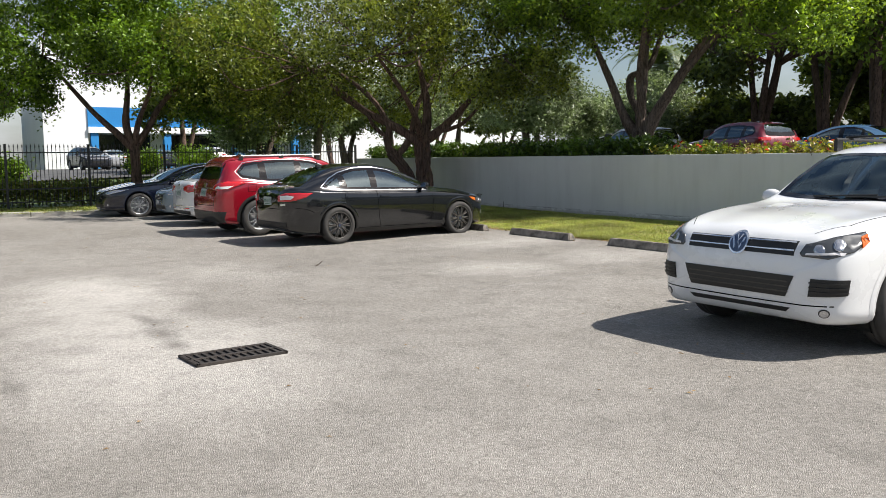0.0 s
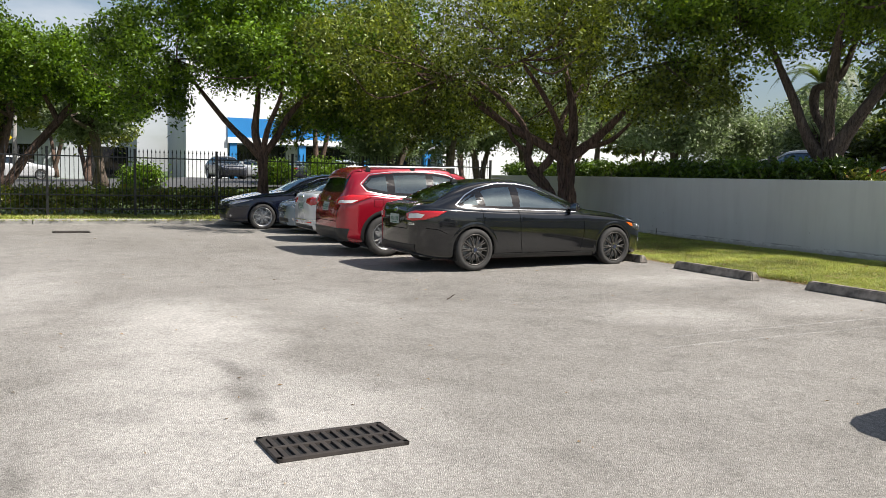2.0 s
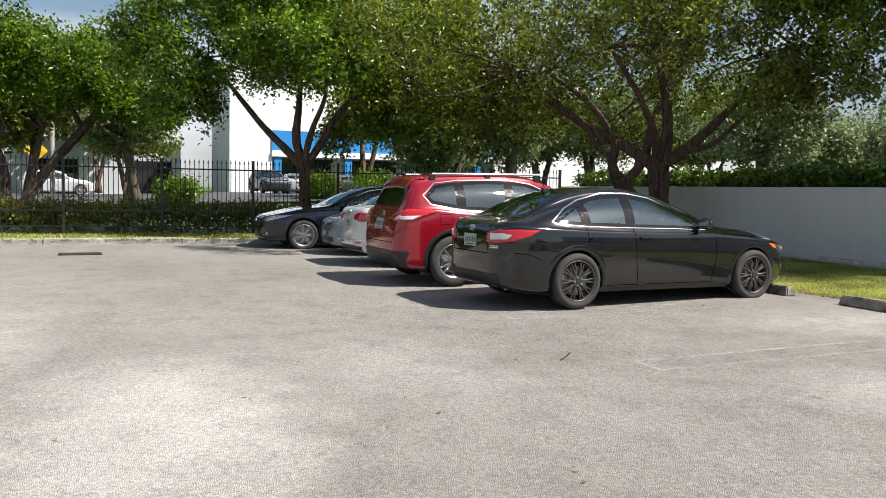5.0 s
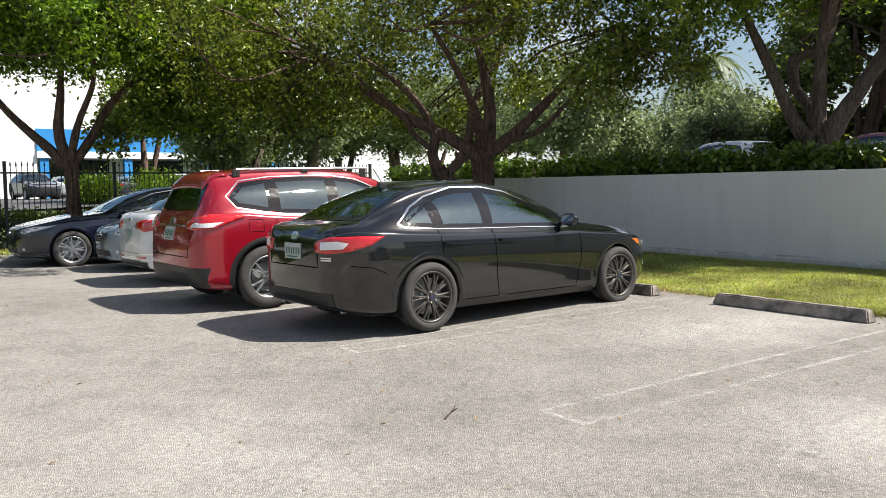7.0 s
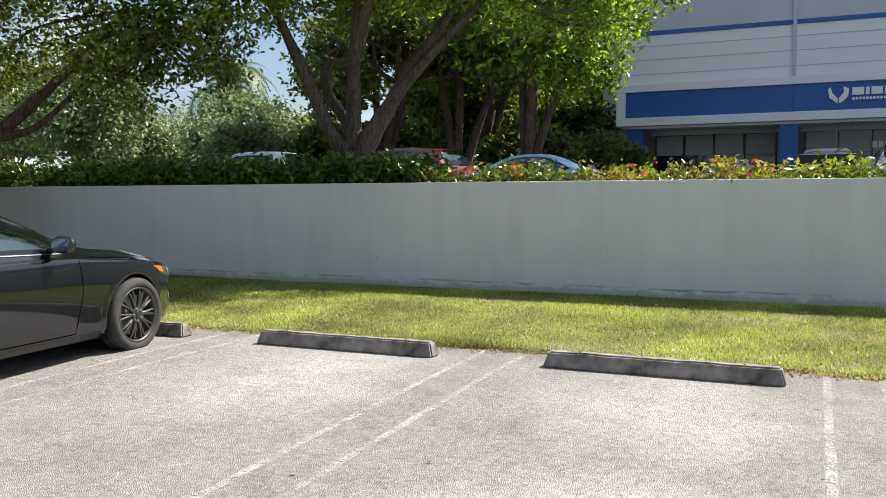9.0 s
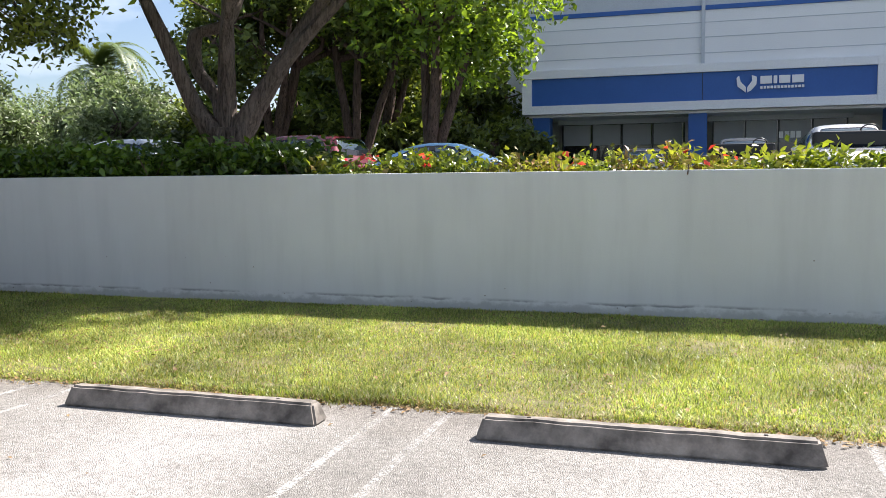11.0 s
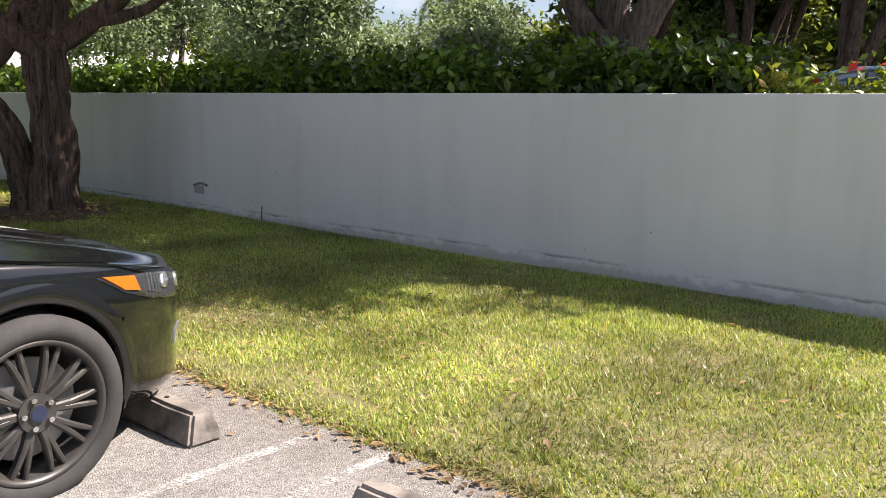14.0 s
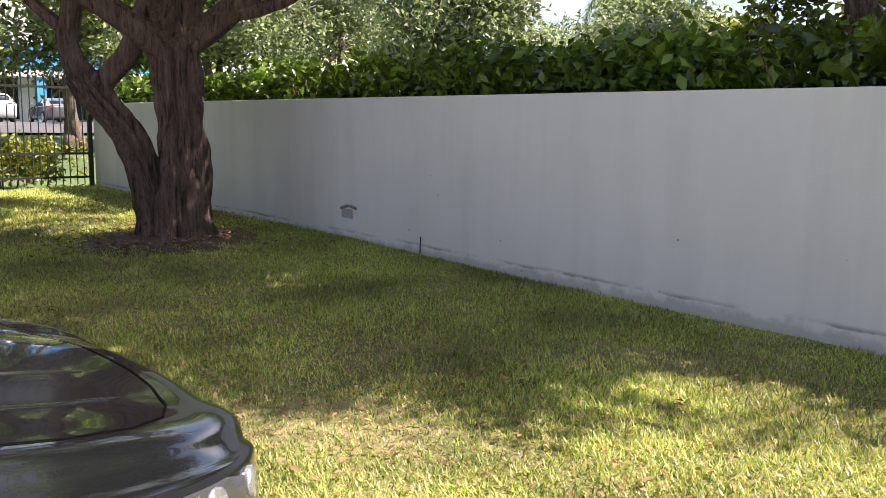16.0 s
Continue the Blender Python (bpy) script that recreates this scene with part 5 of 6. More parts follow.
def car(name, at, heading, table, paint, label, front_axle, rear_axle, wheel_r, rim_r, spokes, rim_mat, windows, shield, backlight, glass=GLASS, side_glass=None, clad=None, fine=True, seat_mat=CLOTH, arch_gap=0.045):
    """The car at a place, nose along heading (degrees from +y). windows: side outlines (s, z); shield, backlight: outlines (x, s) seen from above."""
    step, around = (0.04, 60) if fine else (0.1, 34)
    length = table[-1][0]
    q, g = body_grid(table, step, around)
    ns = len(q)
    verts, faces = [], []
    full = around * 2 - 2
    for j in range(ns):
        for i in range(full):
            k, s = (i, 1) if i < around else (full - i, -1)
            verts.append((g[k, j, 0] * s, length / 2 - q[j], g[k, j, 1]))
    for j in range(ns - 1):
        for i in range(full):
            i2 = (i + 1) % full
            faces.append((j * full + i, j * full + i2, (j + 1) * full + i2, (j + 1) * full + i))
    faces.append(tuple(range(full - 1, -1, -1)))
    faces.append(tuple((ns - 1) * full + i for i in range(full)))
    skin = Skin(verts, faces, length)
    t = empty(name, pose(*at, 0, 0, heading), label, "car")
    # openings for wheels and windows
    arch = wheel_r + arch_gap
    axles = (front_axle, rear_axle)

    def cut(f):
        vs = [verts[i] for i in f]
        for x, y, z in vs:
            s = length / 2 - y
            if abs(x) > 0.45 and any((s - a) ** 2 + (z - wheel_r) ** 2 < arch ** 2 for a in axles):
                return True
        cz = sum(v[2] for v in vs) / len(vs)
        if cz > 0.8:
            side = [(length / 2 - y, z) for x, y, z in vs]
            if any(all(flat_inside(w, *p) for p in side) for w in windows) and abs(vs[0][0]) > 0.3:
                return True
            top = [(abs(x), length / 2 - y) for x, y, z in vs]
            if all(flat_inside(shield, *p) or flat_inside(backlight, *p) for p in top):
                return True
        return False
    soup("body", verts, [f for f in faces if not cut(f)], paint, t, smooth=True)
    for a in axles:
        for s in (-1, 1):
            # lip round the wheel opening, and the dark well inside
            n = 36
            rows = []
            bm = bmesh.new()
            for i in range(n + 1):
                an = math.radians(-28 + 236 * i / n)
                row = []
                for rad, lift in ((arch - 0.012, -0.02), (arch - 0.004, 0.006), (arch + 0.03, 0.007), (arch + 0.062, 0.002)):
                    y, z = a - rad * math.cos(an), wheel_r + rad * math.sin(an)
                    z = max(z, table[6][1] + 0.012)
                    hit, nn, _, _ = skin.tree.ray_cast(Vector((s * 4, length / 2 - y, z)), Vector((-s, 0, 0)))
                    if hit is None or abs(hit.x) < 0.55:
                        x = s * (row[-1].co.x * s if row else 0.84)
                    else:
                        x = hit.x
                    row.append(bm.verts.new((x + s * lift, length / 2 - y, z)))
                rows.append(row)
            for u, v in zip(rows, rows[1:]):
                for i in range(3):
                    bm.faces.new((u[i], u[i + 1], v[i + 1], v[i]))
            bmesh.ops.recalc_face_normals(bm, faces=bm.faces[:])
            part("wheel_arch", bm, clad or paint, t, "black plastic arch cladding" if clad else "", smooth=True)
            v, f = lathe([(0.5, 0.02), (0.5, arch), (0.86, arch)], 28)
            well = soup("wheel_well", [(p[0] * s, length / 2 - a + p[1], max(wheel_r + p[2], 0.15)) for p in v], f, TRIM, t)
            wheel(t, (s * 0.83 if table is not TALL else s * 0.86, length / 2 - a, wheel_r), wheel_r, rim_r, s, spokes, rim_mat, fine)
    # glazing
    for s in (-1, 1):
        for w in windows:
            o = [(0, a, b) for a, b in w]
            ob = part("side_window", skin.lay(o, (-s, 0, 0), 0.003, skirt=0), side_glass or glass, t, smooth=True)
            part("window_seal", skin.line([(0, a, b) for a, b in grown(w, -0.014) + grown(w, -0.014)[:1]], (-s, 0, 0), 0.05, 0.004), FRIT, ob)
            ob.visible_shadow = False
        for a, b in zip(windows, windows[1:]):
            # black post between two panes
            right = sorted(sorted(a, key=lambda p: -p[0])[:2], key=lambda p: p[1])
            left = sorted(sorted(b, key=lambda p: p[0])[:2], key=lambda p: p[1])
            quad = [(0, right[0][0] - 0.004, right[0][1]), (0, left[0][0] + 0.004, left[0][1]), (0, left[1][0] + 0.004, left[1][1]), (0, right[1][0] - 0.004, right[1][1])]
            part("window_post", skin.lay(quad, (-s, 0, 0), 0.005, skirt=0), FRIT, t, "gloss black window post")
    for nm, o in (("windshield", shield), ("rear_window", backlight)):
        full_o = [(x, a, 0) for x, a in o] + [(-x, a, 0) for x, a in reversed(o) if x > 0]
        ob = part(nm, skin.lay(full_o, (0, 0, -1), 0.003, skirt=0), glass if nm == "windshield" else (side_glass or glass), t, smooth=True)
        ob.visible_shadow = False
        edge = [(x, a) for x, a, _ in full_o]
        edge = grown(edge, -0.02)
        part("window_seal", skin.line([(x, a, 0) for x, a in edge + edge[:1]], (0, 0, -1), 0.06, 0.004), FRIT, ob)
    # cabin
    mid = length / 2 - (shield[0][1] + 1.15)
    for x in (-0.38, 0.38):
        seat(t, x, mid, 0.34, seat_mat)
    seat(t, 0, mid - 0.95, 0.38, seat_mat, 1.2)
    part("dashboard", boxed(-0.72, 0.72, mid + 0.62, mid + 1.0, 0.55, table[7][3] - 0.1, bevel=0.06), TRIM, t)
    bm = bmesh.new()
    v, f = [], []
    for i in range(24):
        for k in range(6):
            a, b = 2 * math.pi * i / 24, 2 * math.pi * k / 6
            rr = 0.185 + 0.015 * math.cos(b)
            p = Matrix.Rotation(radians(-25), 3, "X") @ Vector((rr * math.cos(a), 0.015 * math.sin(b), rr * math.sin(a)))
            v.append((p.x - 0.38, p.y + mid + 0.45, p.z + table[7][3] - 0.12))
            f.append((i * 6 + k, i * 6 + (k + 1) % 6, (i + 1) % 24 * 6 + (k + 1) % 6, (i + 1) % 24 * 6 + k))
    bm.free()
    soup("steering_wheel", v, f, TRIM, t, smooth=True)
    part("underbody", boxed(-0.66, 0.66, -length / 2 + 0.45, length / 2 - 0.45, table[6][1] - 0.01, table[6][1] + 0.12), TRIM, t)
    return t, skin


def number_plate(t, skin, s, z, back=True, wide=0.152):
    d = (0, 1, 0) if back else (0, -1, 0)
    p = part("number_plate", skin.lay([(-wide, s, z - 0.076), (wide, s, z - 0.076), (wide, s, z + 0.076), (-wide, s, z + 0.076)], d, 0.012), PLATE, t, "pale number plate with green bars")
    for k in range(6):
        x = -0.115 + k * 0.046
        part("plate_bar", skin.lay([(x, s, z - 0.03), (x + 0.022, s, z - 0.03), (x + 0.022, s, z + 0.035), (x, s, z + 0.035)], d, 0.015, skirt=0), PLATE_INK, p)
    part("plate_bar", skin.lay([(-0.1, s, z - 0.062), (0.1, s, z - 0.062), (0.1, s, z - 0.048), (-0.1, s, z - 0.048)], d, 0.015, skirt=0), PLATE_INK, p)


def door_mirror(t, s, x, y, z, paint):
    bm = bmesh.new()
    bmesh.ops.create_uvsphere(bm, u_segments=16, v_segments=10, radius=1, matrix=Matrix.LocRotScale((s * (x + 0.12), y, z), None, (0.115, 0.065, 0.075)))
    for v in bm.verts:
        v.co.y = max(v.co.y, y - 0.035)
    m = part("door_mirror", bm, paint, t, smooth=True)
    part("mirror_glass", boxed(s * (x + 0.12) - 0.085, s * (x + 0.12) + 0.085, y - 0.04, y - 0.036, z - 0.05, z + 0.05), MIRRORGLASS, m)
    part("mirror_arm", boxed(min(s * (x - 0.04), s * (x + 0.06)), max(s * (x - 0.04), s * (x + 0.06)), y - 0.02, y + 0.03, z - 0.06, z - 0.03, bevel=0.008), TRIM, m)


def door_handle(t, skin, s, a, z, mat):
    part("door_handle", skin.lay([(0, a, z - 0.014), (0, a + 0.2, z - 0.008), (0, a + 0.2, z + 0.018), (0, a, z + 0.014)], (-s, 0, 0), 0.03, 0.03, 0.03), mat, t)


def badge(t, skin, s, z, r, way, mat=CHROME, x=0.0, name="badge"):
    return part(name, skin.lay([(x + r * math.cos(a), s, z + r * 0.62 * math.sin(a)) for a in [i * math.pi / 10 for i in range(20)]], way, 0.012, 0.03), mat, t)


SEDAN_SIDE = [[(1.80, .965), (2.05, 1.115), (2.30, 1.245), (2.55, 1.33), (2.87, 1.375), (2.93, .98)],
              [(2.99, .985), (2.95, 1.378), (3.25, 1.37), (3.50, 1.325), (3.60, 1.28), (3.58, 1.0)],
              [(3.64, 1.005), (3.66, 1.255), (3.85, 1.175), (4.05, 1.06), (4.04, 1.03)]]
SEDAN_SHIELD = [(0.0, 1.50), (0.66, 1.60), (0.60, 1.85), (0.50, 2.28), (0.0, 2.24)]
SEDAN_BACK = [(0.0, 3.62), (0.46, 3.66), (0.56, 4.10), (0.58, 4.36), (0.0, 4.42)]
BLACKPAINT = car_paint("black_car_paint", (0.0055, 0.006, 0.007), 0.0, 0.15)
FORD_AT = (-7.6, 9.09, lot_z(-7.67, 9.1) - 0.012)
ford, skin = car("sedan", FORD_AT, 4.5, SEDAN, BLACKPAINT, "glossy black four-door saloon with black alloy wheels, parked nose-in", 0.93, 3.78, 0.337, 0.252, (10, "twin"), RIM_BLACK,
                 SEDAN_SIDE, SEDAN_SHIELD, SEDAN_BACK, side_glass=glass_material("tinted_side_glass", (0.18, 0.26, 0.28), 2.7))


def sedan_trim(t, skin, chrome_line=True, handle=None, fuel=True):
    for s in (-1, 1):
        d = (-s, 0, 0)
        if chrome_line:
            part("chrome_strip", skin.line([(0, 4.04, 1.02), (0, 4.09, 1.05), (0, 3.86, 1.20), (0, 3.62, 1.305), (0, 3.25, 1.395), (0, 2.85, 1.40), (0, 2.5, 1.345), (0, 2.2, 1.225)], d, 0.013, 0.007), CHROME, t)
            part("chrome_strip", skin.line([(0, 1.74, .945), (0, 2.4, .965), (0, 3.0, .975), (0, 3.6, .99), (0, 4.04, 1.02)], d, 0.007, 0.006), CHROME, t)
        for line in ([(0, 1.62, .93), (0, 1.60, .6), (0, 1.68, .27), (0, 2.75, .27)], [(0, 2.93, .96), (0, 2.90, .5), (0, 2.86, .27)], [(0, 2.86, .27), (0, 3.36, .27), (0, 3.48, .5), (0, 3.62, .75), (0, 3.64, .98)], [(0, 1.45, .9), (0, 1.0, .86), (0, 0.6, .8), (0, 0.42, .74)], [(0, 0.56, .6), (0, 0.62, .42), (0, 0.64, .3)], [(0, 4.28, .6), (0, 4.42, .66), (0, 4.6, .68)]):
            part("panel_gap", skin.line(line, d, 0.008, 0.002), SEAM, t)
        part("sill", skin.lay([(0, 1.36, .2), (0, 3.44, .2), (0, 3.42, .265), (0, 1.38, .265)], d, 0.012, 0.08), TRIM, t, "dark sill strip")
        for a in (2.66, 3.40):
            door_handle(t, skin, s, a, .845, handle)


sedan_trim(ford, skin, True, BLACKPAINT)
for s in (-1, 1):
    d = Vector((-s, 1.0, 0))
    lamp = part("taillight", skin.lay([(s * .40, 4.76, .80), (s * .40, 4.76, .90), (s * .58, 4.72, .945), (s * .80, 4.55, .955), (s * .88, 4.30, .95), (s * .86, 4.44, .87), (s * .78, 4.62, .815), (s * .58, 4.73, .79)], d, 0.008, 0.04), RED_LENS, ford, "red wraparound tail lamp", smooth=True)
    part("reverse_light", skin.lay([(s * .49, 4.75, .825), (s * .49, 4.75, .895), (s * .66, 4.68, .91), (s * .74, 4.60, .89), (s * .71, 4.64, .84)], d, 0.012, 0.04), LAMP_WHITE, lamp, "clear reversing lens")
    d = Vector((-s, -1.0, 0))
    lamp = part("headlight", skin.lay([(s * .62, .18, .61), (s * .63, .18, .67), (s * .72, .28, .718), (s * .80, .42, .742), (s * .87, .68, .762), (s * .85, .56, .69), (s * .80, .42, .64), (s * .70, .25, .605)], d, 0.006, 0.03), shader("smoked_lamp_bowl", (0.07, 0.072, 0.075), 0.15, 0.5), ford, "clear lamp with amber corner", smooth=True)
    for x, a in ((.66, .2), (.755, .325)):
        part("projector", skin.lay([(s * (x + .042 * math.cos(q)), a, .668 + (x - .66) * .25 + .03 * math.sin(q)) for q in [i * math.pi / 7 for i in range(14)]], d, 0.011, 0.03), LAMP_BOWL, lamp, "bright lamp bowl", smooth=True)
    for k in range(4):
        x = .775 + k * .011
        part("reflector_rib", skin.lay([(s * x, .37 + k * .018, .655 + k * .006), (s * x, .37 + k * .018, .73 + k * .004), (s * (x + .005), .38 + k * .018, .73 + k * .004), (s * (x + .005), .38 + k * .018, .655 + k * .006)], d, 0.012, 0.05), CHROME, lamp)
    part("indicator", skin.lay([(s * .825, .49, .685), (s * .832, .51, .745), (s * .866, .66, .763), (s * .85, .57, .702)], d, 0.013, 0.03), AMBER, lamp, "amber indicator lens")
    door_mirror(ford, s, .86, SEDAN[-1][0] / 2 - 1.86, 1.03, BLACKPAINT)
    part("exhaust_tip", rod(bmesh.new(), (s * .56, -2.2, .25), (s * .56, -2.05, .25), .034, 16), STEEL, ford)
    part("fog_lamp", skin.lay([(s * .64, .1, .40), (s * .66, .1, .47), (s * .74, .2, .46), (s * .74, .2, .40)], d, 0.006), LAMP_BOWL, ford)
number_plate(ford, skin, 4.8, .80)
badge(ford, skin, 4.8, .945, .06, (0, 1, 0))
for z in (.745, .725):
    part("badge_bar", skin.lay([(.5, 4.8, z), (.62, 4.8, z), (.62, 4.8, z + .012), (.5, 4.8, z + .012)], (0, 1, 0), .004, skirt=0), CHROME, ford)
part("panel_gap", skin.line([(-.44, 4.86, .78), (-.46, 4.86, .66), (.46, 4.86, .66), (.44, 4.86, .78)], (0, 1, 0), .01, .002), SEAM, ford)
shut = [(.70, 1.5), (.715, 1.2), (.715, .9), (.70, .7), (.665, .52), (.61, .38), (.53, .285), (.42, .225), (.28, .19), (.12, .175)]
part("panel_gap", skin.line([(-x, a, 0) for x, a in shut] + [(x, a, 0) for x, a in reversed(shut)], (0, 0, -1), .006, .0015), SEAM, ford)
for sgn in (-1, 1):
    for x0, x1, w in ((.5, .36, .02), (.24, .16, .014)):
        rib = [(x0, 1.35), (x0 * .98, 1.0), (x0 * .94, .7), (x1 + (x0 - x1) * .4, .45), (x1, .3)]
        part("bonnet_crease", skin.lay([(sgn * (x + w * min(1, a * 1.3)), a, 0) for x, a in rib] + [(sgn * x, a, 0) for x, a in reversed(rib)], (0, 0, -1), .003, .06, .005), BLACKPAINT, ford, smooth=True)
part("grille", skin.lay([(-.4, .02, .46), (-.48, .05, .62), (.48, .05, .62), (.4, .02, .46)], (0, -1, 0), .006), TRIM, ford)
part("antenna", rod(bmesh.new(), (0, -1.3, 1.44), (0, -1.42, 1.60), .006, 6), TRIM, ford)
bm = boxed(-.03, .03, -1.36, -1.26, 1.40, 1.46, bevel=.012)
part("antenna_base", bm, TRIM, ford)
part("lower_bumper", skin.lay([(-.62, 4.86, .3), (.62, 4.86, .3), (.62, 4.86, .42), (-.62, 4.86, .42)], (0, 1, 0), .008, .06), TRIM, ford, "matt black lower bumper")

# white off-roader
WHITEPAINT = car_paint("white_car_paint", (0.78, 0.79, 0.8), 0.0, 0.3)
TALL_SIDE = [[(1.75, 1.10), (2.0, 1.28), (2.25, 1.45), (2.45, 1.52), (2.85, 1.56), (2.90, 1.10)], [(2.97, 1.10), (2.93, 1.565), (3.4, 1.56), (3.75, 1.53), (3.78, 1.13)], [(3.86, 1.14), (3.84, 1.52), (4.2, 1.46), (4.38, 1.3), (4.36, 1.2)]]
TALL_SHIELD = [(0, 1.40), (.70, 1.52), (.66, 1.80), (.56, 2.14), (0, 2.10)]
TALL_BACK = [(0, 4.42), (.54, 4.44), (.56, 4.62), (0, 4.64)]
VW_AT = (3.02, 9.2, lot_z(2.97, 8.0))
suv, skin = car("off_roader", VW_AT, 180, TALL, WHITEPAINT, "white five-door off-roader with chrome grille bars, parked nose-out", .90, 3.79, .375, .265, (7, "twin"), RIM_SILVER, TALL_SIDE, TALL_SHIELD, TALL_BACK)
fd = (0, -1, 0)
up = part("upper_grille", skin.lay([(-.52, .1, .775), (-.53, .1, .885), (.53, .1, .885), (.52, .1, .775)], fd, .004), TRIM, suv, "black upper grille")
for z in (.868, .808):
    part("grille_bar", skin.lay([(-.52, .1, z), (.52, .1, z), (.52, .1, z + .009), (-.52, .1, z + .009)], fd, .014, .08), CHROME, up, "chrome grille bar")
lo = part("lower_grille", skin.lay([(-.47, .1, .45), (-.54, .1, .62), (.54, .1, .62), (.47, .1, .45)], fd, .008, .04), TRIM, suv, "black lower grille")
for z in (.485, .525, .565):
    part("grille_bar", skin.lay([(-.49, .1, z), (.49, .1, z), (.49, .1, z + .01), (-.49, .1, z + .01)], fd, .012, .08), RIM_BLACK, lo)
part("lip_grille", skin.lay([(-.46, .1, .325), (-.5, .1, .36), (.5, .1, .36), (.46, .1, .325)], fd, .004), TRIM, suv)
def disc(r, z, n=24):
    return [(r * math.cos(i * 2 * math.pi / n), .05, z + r * math.sin(i * 2 * math.pi / n)) for i in range(n)]


ring = part("badge", skin.lay(disc(.092, .835), fd, .02, .03), CHROME, suv, "round chrome badge")
part("badge_face", skin.lay(disc(.076, .835), fd, .023, .03), shader("dark_badge", (.04, .07, .14), .3), ring)
part("badge_bar", skin.line([(-.058, .05, .875), (-.022, .05, .79), (0, .05, .84), (.022, .05, .79), (.058, .05, .875)], fd, .016, .028), CHROME, ring)
part("badge_bar", skin.line([(-.026, .05, .892), (0, .05, .845), (.026, .05, .892)], fd, .016, .028), CHROME, ring)
for s in (-1, 1):
    od = Vector((-s * .75, -1, 0))
    lamp = part("headlight", skin.lay([(s * .54, .1, .775), (s * .52, .1, .80), (s * .56, .12, .865), (s * .74, .22, .925), (s * .865, .42, .96), (s * .875, .44, .90), (s * .84, .3, .82), (s * .72, .16, .765)], od, .01, .03), shader("dark_lamp_bowl", (.1, .105, .11), .25, .5), suv, "clear-lensed twin headlamp", smooth=True)
    for x, r in ((.63, .055), (.755, .06)):
        part("projector", skin.lay([(s * (x + r * .9 * math.cos(a)), .18 if x < .7 else .24, .825 + (x - .63) * .3 + r * .72 * math.sin(a)) for a in [i * math.pi / 7 for i in range(14)]], od, .017, .03), LAMP_BOWL, lamp, "bright lamp bowl", smooth=True)
    part("indicator", skin.lay([(s * .85, .375, .85), (s * .846, .38, .92), (s * .868, .43, .938), (s * .873, .43, .89)], od, .018, .03), AMBER, lamp, "amber side marker")
    part("day_light", skin.lay([(s * .56, .11, .785), (s * .57, .11, .80), (s * .8, .25, .812), (s * .79, .24, .795)], od, .018, .04), LAMP_WHITE, lamp)
    vent = part("side_vent", skin.lay([(s * .60, .1, .47), (s * .62, .1, .61), (s * .84, .26, .61), (s * .83, .25, .49)], od, .012, .03), TRIM, suv, "black side air intake")
    for z in (.505, .54, .575):
        part("vent_bar", skin.lay([(s * .61, .1, z), (s * .83, .25, z), (s * .83, .25, z + .01), (s * .61, .1, z + .01)], od, .022, .03), TRIM, vent)
    fog = part("fog_lamp", skin.lay([(s * (.715 + .052 * math.cos(a)), .14, .345 + .035 * math.sin(a)) for a in [i * math.pi / 8 for i in range(16)]], od, .004), TRIM, suv)
    part("fog_lens", skin.lay([(s * (.715 + .04 * math.cos(a)), .14, .345 + .027 * math.sin(a)) for a in [i * math.pi / 8 for i in range(16)]], od, .008), LAMP_BOWL, fog)
    door_mirror(suv, s, .9, 2.4 - 1.85, 1.14, WHITEPAINT)
    rail = rod(bmesh.new(), (s * .64, 2.4 - 2.35, 1.72), (s * .63, 2.4 - 4.2, 1.70), .018, 8)
    part("roof_rail", rail, TRIM, suv)
    for a in (2.4, 3.3, 4.1):
        part("rail_foot", boxed(s * .64 - .02, s * .64 + .02, 2.4 - a - .05, 2.4 - a + .05, 1.60, 1.71), TRIM, suv)
    for line in ([(0, 1.6, 1.08), (0, 1.55, .7), (0, 1.6, .32), (0, 2.8, .32)], [(0, 2.92, 1.08), (0, 2.88, .32)], [(0, 2.88, .32), (0, 3.28, .32), (0, 3.42, .65), (0, 3.75, .9), (0, 3.8, 1.1)]):
        part("panel_gap", skin.line(line, (-s, 0, 0), .008, .002), SEAM, suv)
    for a in (2.62, 3.5):
        door_handle(suv, skin, s, a, .95, WHITEPAINT)
    part("bonnet_gap", skin.line([(s * .80, 1.1, 0), (s * .80, .9, 0), (s * .75, .4, 0), (s * .6, .17, 0)], (0, 0, -1), .006, .002), SEAM, suv)
for a in (2.62, 3.7):
    part("roof_bar", boxed(-.68, .68, 2.4 - a - .04, 2.4 - a + .04, 1.735, 1.76, bevel=.01), TRIM, suv, "black roof rack crossbar")
    part("wiper", rod(bmesh.new(), (-.5 + (a - 3.1) * .3, 2.4 - 1.5, 1.2), (.1 + (a - 3.1) * .3, 2.4 - 1.46, 1.175), .008, 6), TRIM, suv)
part("bumper_gap", skin.line([(-.83, .25, .405), (-.6, .1, .395), (0, .0, .39), (.6, .1, .395), (.83, .25, .405)], fd, .01, .002), SEAM, suv)

